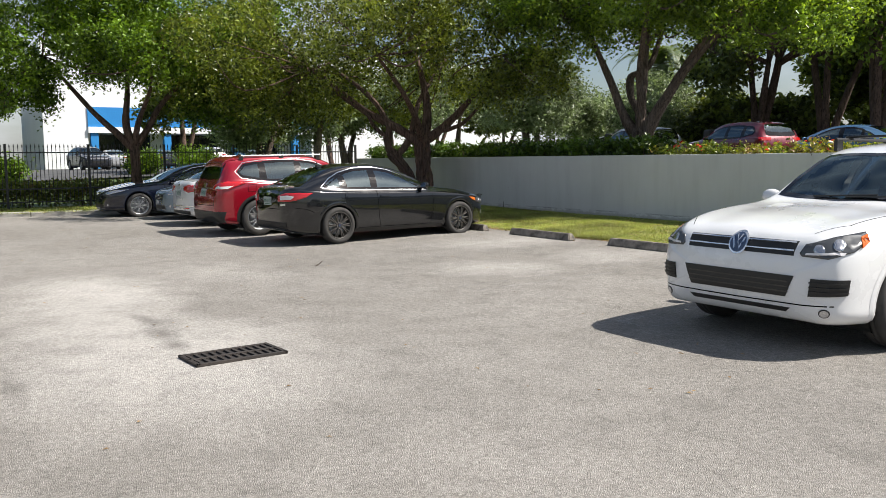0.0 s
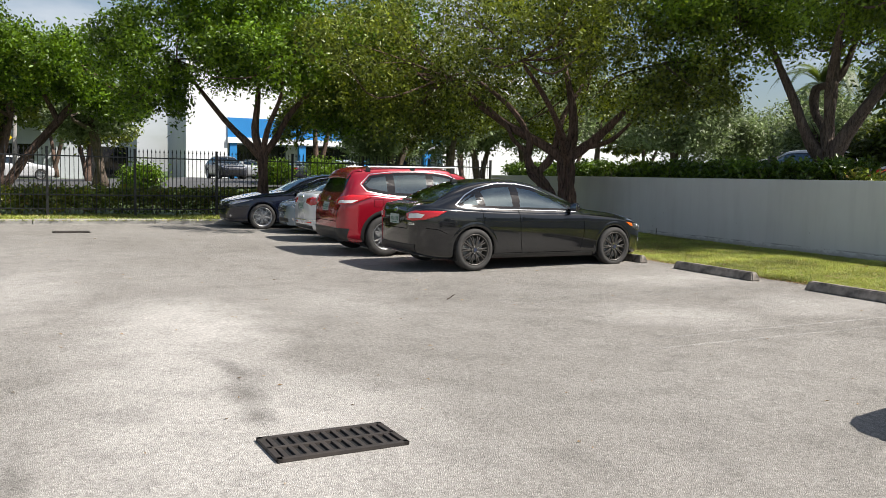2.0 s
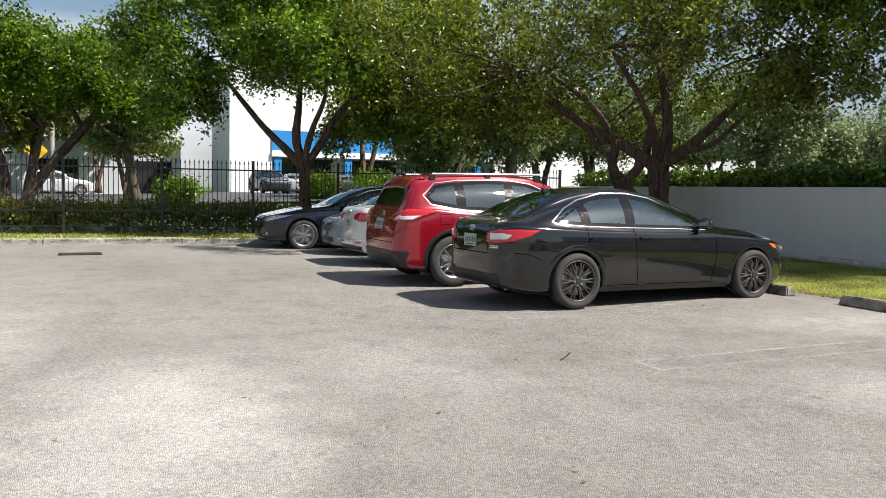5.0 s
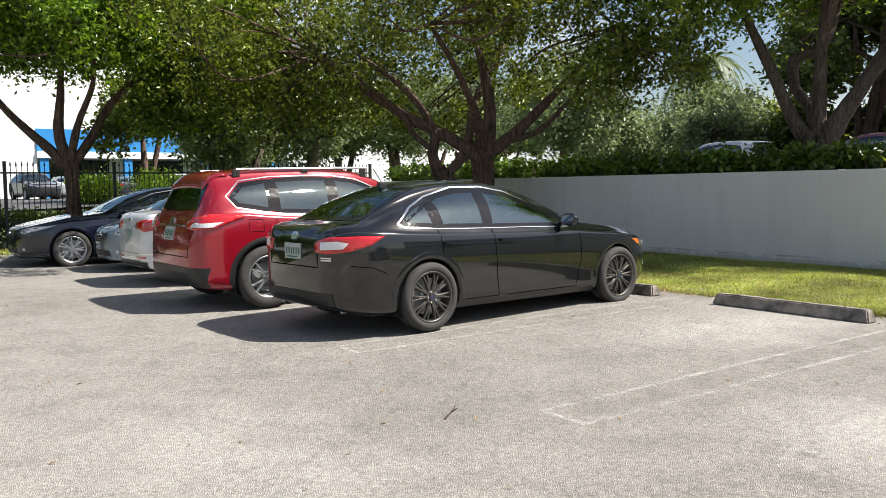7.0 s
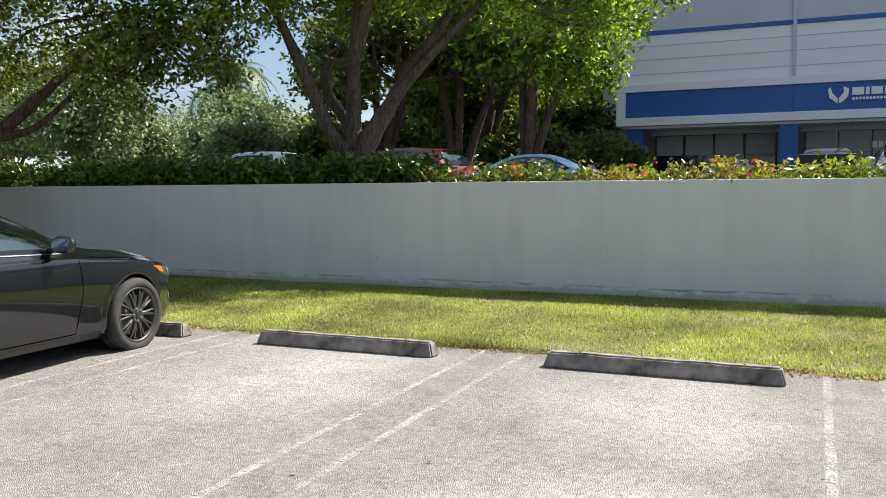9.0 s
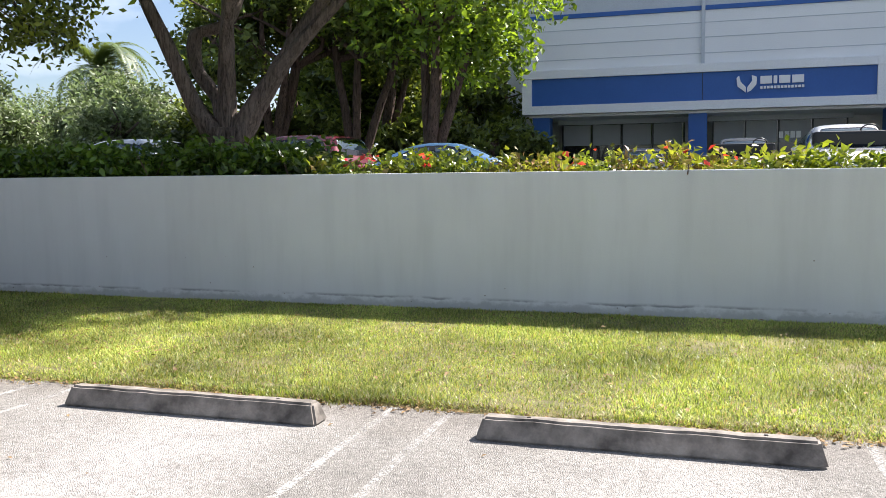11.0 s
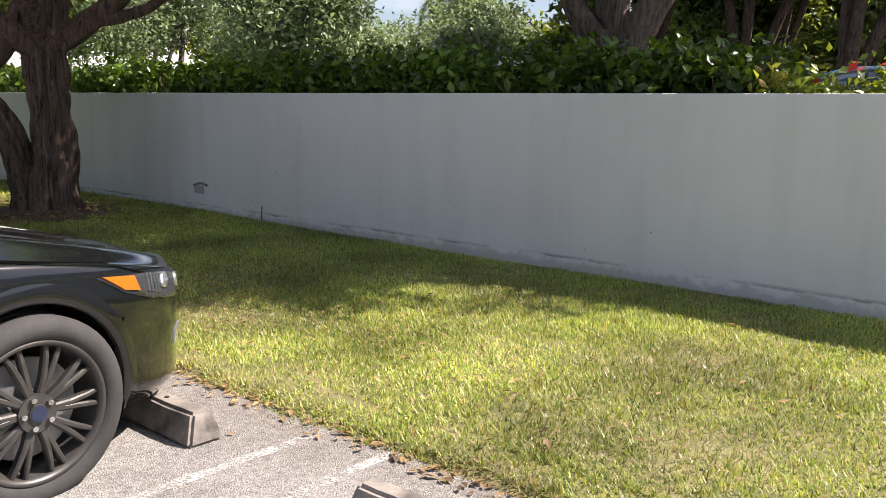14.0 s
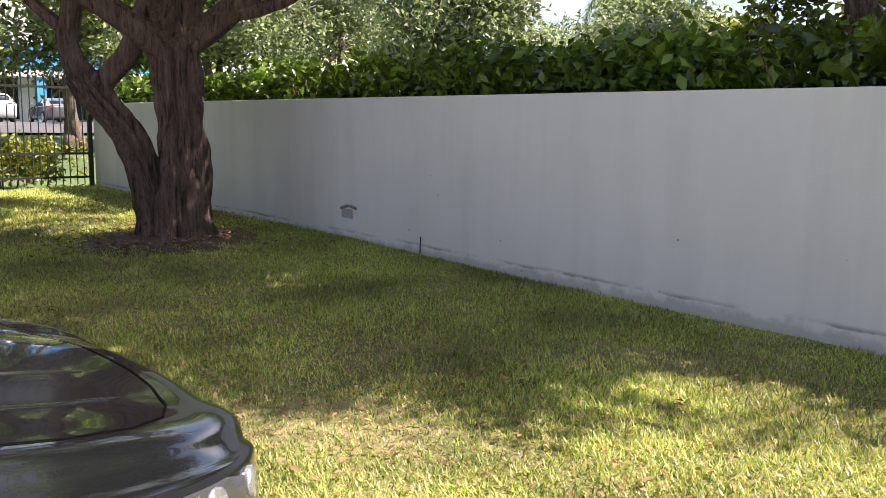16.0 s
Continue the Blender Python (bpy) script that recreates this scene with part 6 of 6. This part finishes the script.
# red crossover
REDPAINT = car_paint("red_car_paint", (0.29, 0.006, 0.018), 0.3, 0.2)
CROSS_SIDE = [[(1.62, 1.09), (1.9, 1.29), (2.1, 1.42), (2.4, 1.50), (2.66, 1.525), (2.70, 1.09)], [(2.78, 1.09), (2.73, 1.53), (3.1, 1.53), (3.48, 1.51), (3.50, 1.12)], [(3.58, 1.13), (3.56, 1.505), (3.9, 1.455), (4.08, 1.30), (4.0, 1.2)]]
CROSS_SHIELD = [(0, 1.22), (.66, 1.34), (.6, 1.65), (.50, 2.02), (0, 1.98)]
CROSS_BACK = [(0, 4.18), (.54, 4.19), (.60, 4.38), (0, 4.405)]
rogue, skin = car("crossover", (-10.06, 8.55, lot_z(-10, 8.4)), 2.0, CROSS, REDPAINT, "bright red crossover with roof rails, parked nose-in", .92, 3.68, .365, .25, (5, "twin"), RIM_SILVER, CROSS_SIDE, CROSS_SHIELD, CROSS_BACK, side_glass=GLASS_DARK, clad=TRIM, glass=GLASS_DARK)
for s in (-1, 1):
    d = Vector((-s, 1.0, 0))
    lamp = part("taillight", skin.lay([(s * .52, 4.47, .95), (s * .48, 4.46, 1.0), (s * .58, 4.42, 1.06), (s * .77, 4.32, 1.10), (s * .89, 4.02, 1.10), (s * .9, 3.96, 1.07), (s * .84, 4.28, .95), (s * .68, 4.45, .93)], d, .02, .04, .03), RED_LENS, rogue, "red and clear tail lamp", smooth=True)
    part("reverse_light", skin.lay([(s * .58, 4.44, .955), (s * .62, 4.42, 1.0), (s * .84, 4.16, 1.02), (s * .82, 4.28, .965)], d, .025, .04), LAMP_WHITE, lamp, "clear reversing lens")
    part("chrome_strip", skin.line([(0, 1.6, 1.06), (0, 2.5, 1.065), (0, 3.5, 1.095), (0, 4.02, 1.18), (0, 4.12, 1.31), (0, 3.9, 1.49), (0, 3.5, 1.54), (0, 2.7, 1.56), (0, 2.3, 1.505), (0, 1.9, 1.33)], (-s, 0, 0), .012, .005), CHROME, rogue)
    rail = rod(bmesh.new(), (s * .575, 2.265 - 2.1, 1.655), (s * .565, 2.265 - 3.9, 1.63), .015, 8)
    part("roof_rail", rail, RIM_SILVER, rogue, "silver roof rail")
    for a in (2.15, 3.0, 3.9):
        part("rail_foot", boxed(s * .57 - .013, s * .57 + .013, 2.265 - a - .05, 2.265 - a + .04, 1.54, 1.645 - (a - 2.15) * .012, bevel=.006), TRIM, rogue)
    part("sill", skin.lay([(0, 1.36, .22), (0, 3.2, .22), (0, 3.2, .36), (0, 1.36, .36)], (-s, 0, 0), .01, .1), TRIM, rogue, "black sill cladding")
    for line in ([(0, 1.45, 1.05), (0, 1.42, .7), (0, 1.5, .38), (0, 3.1, .38)], [(0, 2.74, 1.07), (0, 2.68, .38)], [(0, 3.1, .38), (0, 3.24, .7), (0, 3.54, .9), (0, 3.56, 1.1)]):
        part("panel_gap", skin.line(line, (-s, 0, 0), .008, .002), SEAM, rogue)
    for a in (2.42, 3.26):
        door_handle(rogue, skin, s, a, .95, CHROME)
    door_mirror(rogue, s, .86, 2.315 - 1.75, 1.13, REDPAINT)
    part("fuel_flap", skin.line([(0, 3.72, .9), (0, 3.9, .9), (0, 3.9, 1.04), (0, 3.72, 1.04), (0, 3.72, .9)], (-s, 0, 0), .006, .002), SEAM, rogue) if s > 0 else None
part("rear_bumper", skin.lay([(-.8, 4.6, .28), (-.84, 4.6, .50), (.84, 4.6, .50), (.8, 4.6, .28)], (0, 1, 0), .012, .06), TRIM, rogue, "black lower bumper")
number_plate(rogue, skin, 4.58, .88)
badge(rogue, skin, 4.5, 1.03, .07, (0, 1, 0))
part("chrome_bar", skin.lay([(-.4, 4.55, .965), (.4, 4.55, .965), (.4, 4.55, .985), (-.4, 4.55, .985)], (0, 1, 0), .012, .05), CHROME, rogue)
part("tailgate_gap", skin.line([(-.62, 4.5, .9), (-.6, 4.6, .62), (.6, 4.6, .62), (.62, 4.5, .9)], (0, 1, 0), .01, .002), SEAM, rogue)
part("roof_spoiler", skin.lay([(-.56, 4.02, 0), (.56, 4.02, 0), (.52, 4.29, 0), (-.52, 4.29, 0)], (0, 0, -1), .02, .05, .03), REDPAINT, rogue, smooth=True)

# silver saloon
SILVER = car_paint("silver_car_paint", (0.68, 0.69, 0.7), 0.2, 0.3)
kia, skin = car("sedan", (-12.75, 8.9, 0), 2, SEDAN, SILVER, "silver-white saloon with red wraparound lamps, parked nose-in", .98, 3.83, .335, .23, (5, "twin"), RIM_SILVER, SEDAN_SIDE, SEDAN_SHIELD, SEDAN_BACK, side_glass=GLASS_DARK)
sedan_trim(kia, skin, True, CHROME)
for s in (-1, 1):
    part("taillight", skin.lay([(s * .32, 4.76, .84), (s * .32, 4.76, .93), (s * .60, 4.7, .965), (s * .86, 4.38, .95), (s * .83, 4.5, .85), (s * .58, 4.7, .79)], Vector((-s, 1, 0)), .008, .05), RED_LENS, kia, "red wraparound tail lamp", smooth=True)
    part("reflector", skin.lay([(s * .3, 4.86, .40), (s * .6, 4.8, .41), (s * .6, 4.8, .44), (s * .3, 4.86, .43)], (0, 1, 0), .008, .05), RED_LENS, kia)
    door_mirror(kia, s, .86, 2.435 - 1.86, 1.03, SILVER)
number_plate(kia, skin, 4.8, .78)
badge(kia, skin, 4.8, .96, .05, (0, 1, 0))
part("chrome_strip", skin.line([(-.8, 4.7, .47), (0, 4.86, .47), (.8, 4.7, .47)], (0, 1, 0), .02, .006), CHROME, kia)
part("lower_bumper", skin.lay([(-.6, 4.86, .28), (.6, 4.86, .28), (.62, 4.86, .36), (-.62, 4.86, .36)], (0, 1, 0), .008, .06), TRIM, kia)


def nose(t, skin, paint, lamp_label, slim=0.0):
    """Lamps, grilles and badge of a saloon seen from the front."""
    for s in (-1, 1):
        d = Vector((-s, -1.0, 0))
        lamp = part("headlight", skin.lay([(s * .54, .13, .66), (s * .56, .14, .715), (s * .74, .28, .765), (s * .86, .7, .79), (s * .845, .5, .735 - slim), (s * .78, .26, .68), (s * .68, .15, .645)], d, .006, .03), LAMP_BOWL, t, lamp_label, smooth=True)
        part("projector", skin.lay([(s * (.64 + .04 * math.cos(a)), .18, .69 + .028 * math.sin(a)) for a in [i * math.pi / 6 for i in range(12)]], d, .011, .03), LENS, lamp)
        part("fog_lamp", skin.lay([(s * (.66 + .04 * math.cos(a)), .12, .36 + .03 * math.sin(a)) for a in [i * math.pi / 6 for i in range(12)]], d, .008), LAMP_BOWL, t)
        door_mirror(t, s, .86, 2.435 - 1.86, 1.03, paint)
    gr = part("grille", skin.lay([(-.36, .02, .52), (-.42, .03, .66), (.42, .03, .66), (.36, .02, .52)], fd, .005), TRIM, t)
    for z in (.545, .58, .615):
        part("grille_bar", skin.lay([(-.37, .02, z), (.37, .02, z), (.37, .02, z + .012), (-.37, .02, z + .012)], fd, .012, .06), CHROME, gr)
    part("lower_intake", skin.lay([(-.5, .03, .28), (-.46, .03, .38), (.46, .03, .38), (.5, .03, .28)], fd, .005), TRIM, t)
    badge(t, skin, .03, .64, .06, fd)


BLUEGREY = car_paint("blue_grey_car_paint", (0.16, 0.21, 0.26), 0.45, 0.3)
civic, skin = car("sedan", (-15.2, 9.05, 0), 180, SEDAN, BLUEGREY, "blue-grey saloon parked nose-out between two cars", .98, 3.83, .32, .22, (6, "twin"), RIM_SILVER, SEDAN_SIDE, SEDAN_SHIELD, SEDAN_BACK)
sedan_trim(civic, skin, False, BLUEGREY)
nose(civic, skin, BLUEGREY, "clear headlamp")
NAVY = car_paint("navy_car_paint", (0.005, 0.007, 0.018), 0.0, 0.15)
infi, skin = car("sedan", (-17.42, 7.95, -0.02), 180, SEDAN, NAVY, "dark navy saloon with bright alloy wheels, parked nose-out", .92, 3.83, .335, .245, (7, "twin"), RIM_SILVER, SEDAN_SIDE, SEDAN_SHIELD, SEDAN_BACK)
sedan_trim(infi, skin, True, CHROME)
nose(infi, skin, NAVY, "swept-back clear headlamp")


# cars farther off
def far_car(x, y, z, heading, kind, color, label, glass=GLASS_DARK):
    tb, side, sh, bk, fa, ra, wr = {"sedan": (SEDAN, SEDAN_SIDE, SEDAN_SHIELD, SEDAN_BACK, .98, 3.83, .335), "suv": (TALL, TALL_SIDE, TALL_SHIELD, TALL_BACK, .9, 3.79, .37), "cross": (CROSS, CROSS_SIDE, CROSS_SHIELD, CROSS_BACK, .92, 3.63, .36)}[kind]
    p = car_paint("car_paint", color, .3, .3)
    t, sk = car({"sedan": "sedan", "suv": "off_roader", "cross": "crossover"}[kind], (x, y, z), heading, tb, p, label, fa, ra, wr, wr - .1, (6, "single"), RIM_SILVER, side, sh, bk, fine=False, glass=glass)
    L = tb[-1][0]
    zl = .84 if kind == "sedan" else 1.0
    for s in (-1, 1):
        part("taillight", sk.lay([(s * .5, L - .03, zl), (s * .5, L - .03, zl + .1), (s * .84, L - .2, zl + .11), (s * .84, L - .2, zl)], Vector((-s, 1, 0)), .01, .08), RED_LENS, t, "red tail lamp")
        zf = .66 if kind == "sedan" else .82
        part("headlight", sk.lay([(s * .55, .13, zf), (s * .56, .13, zf + .07), (s * .82, .36, zf + .13), (s * .8, .3, zf + .03)], Vector((-s, -1, 0)), .01, .08), LAMP_BOWL, t)
        door_mirror(t, s, .86, L / 2 - 1.85, 1.03 if kind == "sedan" else 1.12, p)
    part("grille", sk.lay([(-.4, .05, .5), (-.45, .05, .68), (.45, .05, .68), (.4, .05, .5)], fd, .01), TRIM, t)
    return t


UP = 1.02
far_car(-11.8, 25.6, UP, 78, "cross", (.15, .008, .022), "dark red crossover on the upper car park")
far_car(-16.6, 25.4, UP, 80, "cross", (.5, .51, .53), "silver crossover on the upper car park")
far_car(-19.8, 27.2, UP, 85, "sedan", (.6, .61, .62), "pale saloon on the upper car park")
far_car(-8.7, 26.6, UP, 95, "sedan", (.1, .22, .4), "light blue saloon on the upper car park")
far_car(-3.6, 31.5, UP, 180, "sedan", (.03, .03, .035), "dark saloon before the office shopfront")
far_car(.9, 26.0, UP, 180, "cross", (.72, .73, .74), "white crossover before the office shopfront")
far_car(-.9, 30.5, UP, 180, "cross", (.05, .05, .055), "dark crossover before the office shopfront")
LZ = 0.97
far_car(-57.0, 12.4, 0.95, -84, "suv", (.02, .022, .03), "dark off-roader facing the street")
far_car(-60.5, 14.6, LZ, 90, "sedan", (.45, .46, .48), "silver saloon before the white warehouse")
far_car(-61.0, 18.6, LZ, 90, "sedan", (.04, .045, .06), "dark saloon before the white warehouse")
far_car(-61.0, 22.2, LZ, 90, "suv", (.5, .51, .52), "silver off-roader before the white warehouse")
far_car(-61.0, 25.6, LZ, 90, "sedan", (.1, .1, .11), "grey saloon before the white warehouse")
far_car(-60.0, -1.2, 0.63, 5, "cross", (.72, .73, .74), "white crossover parked along the street")
far_car(-60.5, -9.0, 0.63, 8, "sedan", (.6, .6, .62), "silver saloon parked along the street")


# ---- small things ----
# vent hood, pipe and marks on the wall
v = empty("wall_vent", pose(-12.92, 15.4, 0.36), "small dark-stained overflow vent in the wall", "vent")
part("hood", boxed(-0.1, 0.1, -0.004, 0.002, -0.01, 0.085, bevel=0.001), CONCRETE, v, "grey mortar patch")
bm = bmesh.new()
for k in range(9):
    a = -0.115 + k * 0.032
    box(bm, a, a + 0.034, -0.014, 0.0, 0.075 + 0.03 * math.sin(k * 0.34), 0.1 + 0.032 * math.sin(k * 0.34), bevel=0.002)
part("slot", bm, STOPPER, v, "dark stained arched slot")
v = empty("wall_pipe", pose(-11.67, 15.37, 0.2), "short black pipe standing at the wall's foot", "pipe")
part("tube", rod(bmesh.new(), (0, 0, -0.1), (0.01, 0, 0.1), 0.006, 8), BLACK, v)
r = random.Random(5)
bm = bmesh.new()
for k in range(30):
    x, z, q = r.uniform(-12, 3), 0.16 + abs(r.gauss(0, 0.3)), r.uniform(0.003, 0.008)
    if z < 1.4:
        bmesh.ops.create_circle(bm, cap_ends=True, segments=6, radius=q, matrix=Matrix.Translation((x, 15.396, z)) @ Matrix.Rotation(math.pi / 2, 4, "X"))
tagged(part("wall_speck", bm, STOPPER), "small dark chips in the wall paint", "speck", kind="stuff")

# mulch and roots round the double trunk
bm = bmesh.new()
bmesh.ops.create_grid(bm, x_segments=28, y_segments=28, size=1.15)
for f in [f for f in bm.faces if f.calc_center_median().length > 1.0 + 0.2 * noise.noise(f.calc_center_median() * 2)]:
    bm.faces.remove(f)
for q in bm.verts:
    d = q.co.length
    q.co.z = 0.1 * max(0, 1 - d / 1.1) + 0.03 * noise.noise(q.co * 7) + lawn_z(-13.9, 14.0 + q.co.y) - 0.05 + 0.035
mul = part("mulch_bed", bm, MULCH, smooth=True)
mul.location = (-13.9, 13.9, 0)
tagged(mul, "bare brown mulch round the foot of the tree", "mulch", kind="structure")

# dry litter along the lawn edge and on the asphalt
DRY = leaf_material("dry_leaf", (0.12, 0.07, 0.03), (0.34, 0.22, 0.1), 0.7, 0.1)
g = np.random.default_rng(9)
n = 900
x = g.uniform(-14, 3, n)
y = 11.76 - np.abs(g.normal(0, 0.07, n))
litter = leaves("leaf_litter", np.stack([x, y, np.full(n, 0.012)], 1), 0.045, DRY, None, 71, up=3.0)
tagged(litter, "dry brown leaves and straw along the lawn edge", "litter", kind="stuff")
x, y = g.uniform(-16, 4, 260), g.uniform(1, 11.5, 260)
litter = leaves("leaf_litter", np.stack([x, y, np.array([lot_z(a, b) + 0.008 for a, b in zip(x, y)])], 1), 0.04, DRY, None, 72, up=4.0)
tagged(litter, "scattered dry leaves on the asphalt", "litter", kind="stuff")
x, y = g.uniform(-12, 2, 420), g.uniform(11.9, 15.2, 420)
litter = leaves("leaf_litter", np.stack([x, y, np.array([lawn_z(a, b) + 0.04 for a, b in zip(x, y)])], 1), 0.05, DRY, None, 73, up=3.0)
tagged(litter, "dry fallen leaves lying in the lawn", "litter", kind="stuff")
a, d = g.uniform(0, 6.283, 900), np.abs(g.normal(0, 0.75, 900)) + 0.15
x, y = -13.9 + d * np.cos(a) * 1.2, 13.9 + d * np.sin(a)
keep = (y < 15.3) & (y > 12.2)
x, y = x[keep], y[keep]
litter = leaves("leaf_litter", np.stack([x, y, np.array([lawn_z(p, q) + 0.045 for p, q in zip(x, y)]) + g.uniform(0, 0.02, len(x))], 1), 0.06, DRY, None, 74, up=2.0)
tagged(litter, "brown fallen leaves round the foot of the tree", "litter", kind="stuff")
x, y = g.normal(-9.2, 1.6, 1100), g.normal(12.9, 0.55, 1100)
keep = (y < 15.2) & (y > 11.95)
x, y = x[keep], y[keep]
litter = leaves("leaf_litter", np.stack([x, y, np.array([lawn_z(p, q) + 0.03 for p, q in zip(x, y)])], 1), 0.035, DRY, None, 75, up=2.0)
tagged(litter, "straw and brown scraps in the thin lawn by the car", "litter", kind="stuff")
tw = empty("fallen_twig", pose(-4.05, 6.15, lot_z(-4, 6.1)), "small dry brown twig on the asphalt", "twig")
v, f = tube([(0, 0, 0.006), (-0.03, 0.07, 0.03), (-0.06, 0.13, 0.06)], [0.007, 0.006, 0.003], 6)
soup("stem", v, f, BARK_G, tw)
v, f = tube([(-0.03, 0.07, 0.03), (0.0, 0.1, 0.06)], [0.006, 0.002], 6)
soup("side_stem", v, f, BARK_G, tw)

# fascia emblem and lettering as plain shapes
def flat_shape(bm, pts, y):
    a = [bm.verts.new((x, y, z)) for x, z in pts]
    b = [bm.verts.new((x, y + 0.06, z)) for x, z in pts]
    bm.faces.new(a)
    for i in range(len(pts)):
        j = (i + 1) % len(pts)
        bm.faces.new((a[i], b[i], b[j], a[j]))


emblem = empty("fascia_sign", pose(-0.5, FY - 0.09, 4.95), "white emblem and block lettering on the blue fascia", "sign")
for k, pts in enumerate(([(-.02, -.3), (-.3, -.08), (-.34, .2), (-.26, .3), (-.2, .08), (-.02, -.12)], [(.02, -.3), (.02, -.12), (.18, .1), (.16, .3), (.34, .22), (.32, -.04), (.14, -.24)])):
    bm = bmesh.new()
    flat_shape(bm, pts, 0)
    part("emblem", bm, SIGNWHITE, emblem)
for k, (x, w) in enumerate(((.45, .38), (.88, .12), (1.06, .36), (1.48, .38))):
    part("letter_bar", boxed(x, x + w, 0, 0.06, -.02, .25, bevel=0.01), SIGNWHITE, emblem)
for k in range(13):
    part("small_bar", boxed(.45 + k * .112, .45 + k * .112 + .08, 0, 0.05, -.19, -.1), SIGNWHITE, emblem)
num = empty("number_sign", pose(0.75, FY + 1.94, 3.25), "white bar on the shopfront glass", "sign")
for k in range(4):
    part("white_bar", boxed(k * .2, k * .2 + .15, -0.02, 0.0, -.11, .13), SIGNWHITE, num)

# diamond road sign beyond the fence
sx, sy = -47.0, -1.45
post = empty("road_sign", pose(sx, sy, 0.6), "yellow diamond road sign on a grey steel post", "road sign")
part("pole", boxed(-0.03, 0.03, -0.03, 0.03, -0.1, 3.0, bevel=0.008), STEEL, post)
plate = boxed(0.03, 0.04, -0.42, 0.42, -0.42, 0.42, bevel=0.004)
bmesh.ops.transform(plate, matrix=Matrix.Translation((0, 0, 2.5)) @ Matrix.Rotation(math.pi / 4, 4, "X"), verts=plate.verts)
plate = part("plate", plate, YELLOW, post, "yellow diamond plate")
for z, word in ((2.57, "NO"), (2.3, "OUTLET")):
    c = bpy.data.curves.new("lettering", "FONT")
    c.body, c.size, c.align_x, c.extrude = word, 0.26 if word == "NO" else 0.22, "CENTER", 0.003
    c.materials.append(BLACK)
    o = new("lettering", c)
    o.parent = plate
    o.matrix_local = pose(0.046, 0, z, 90, 0, 90)

# utility pole
up_pole = empty("utility_pole", pose(-52, -1.0, 0.9), "pale concrete utility pole by the street", "pole")
part("shaft", rod(bmesh.new(), (0, 0, -0.1), (0, 0, 9), 0.14, 12), CONCRETE, up_pole)
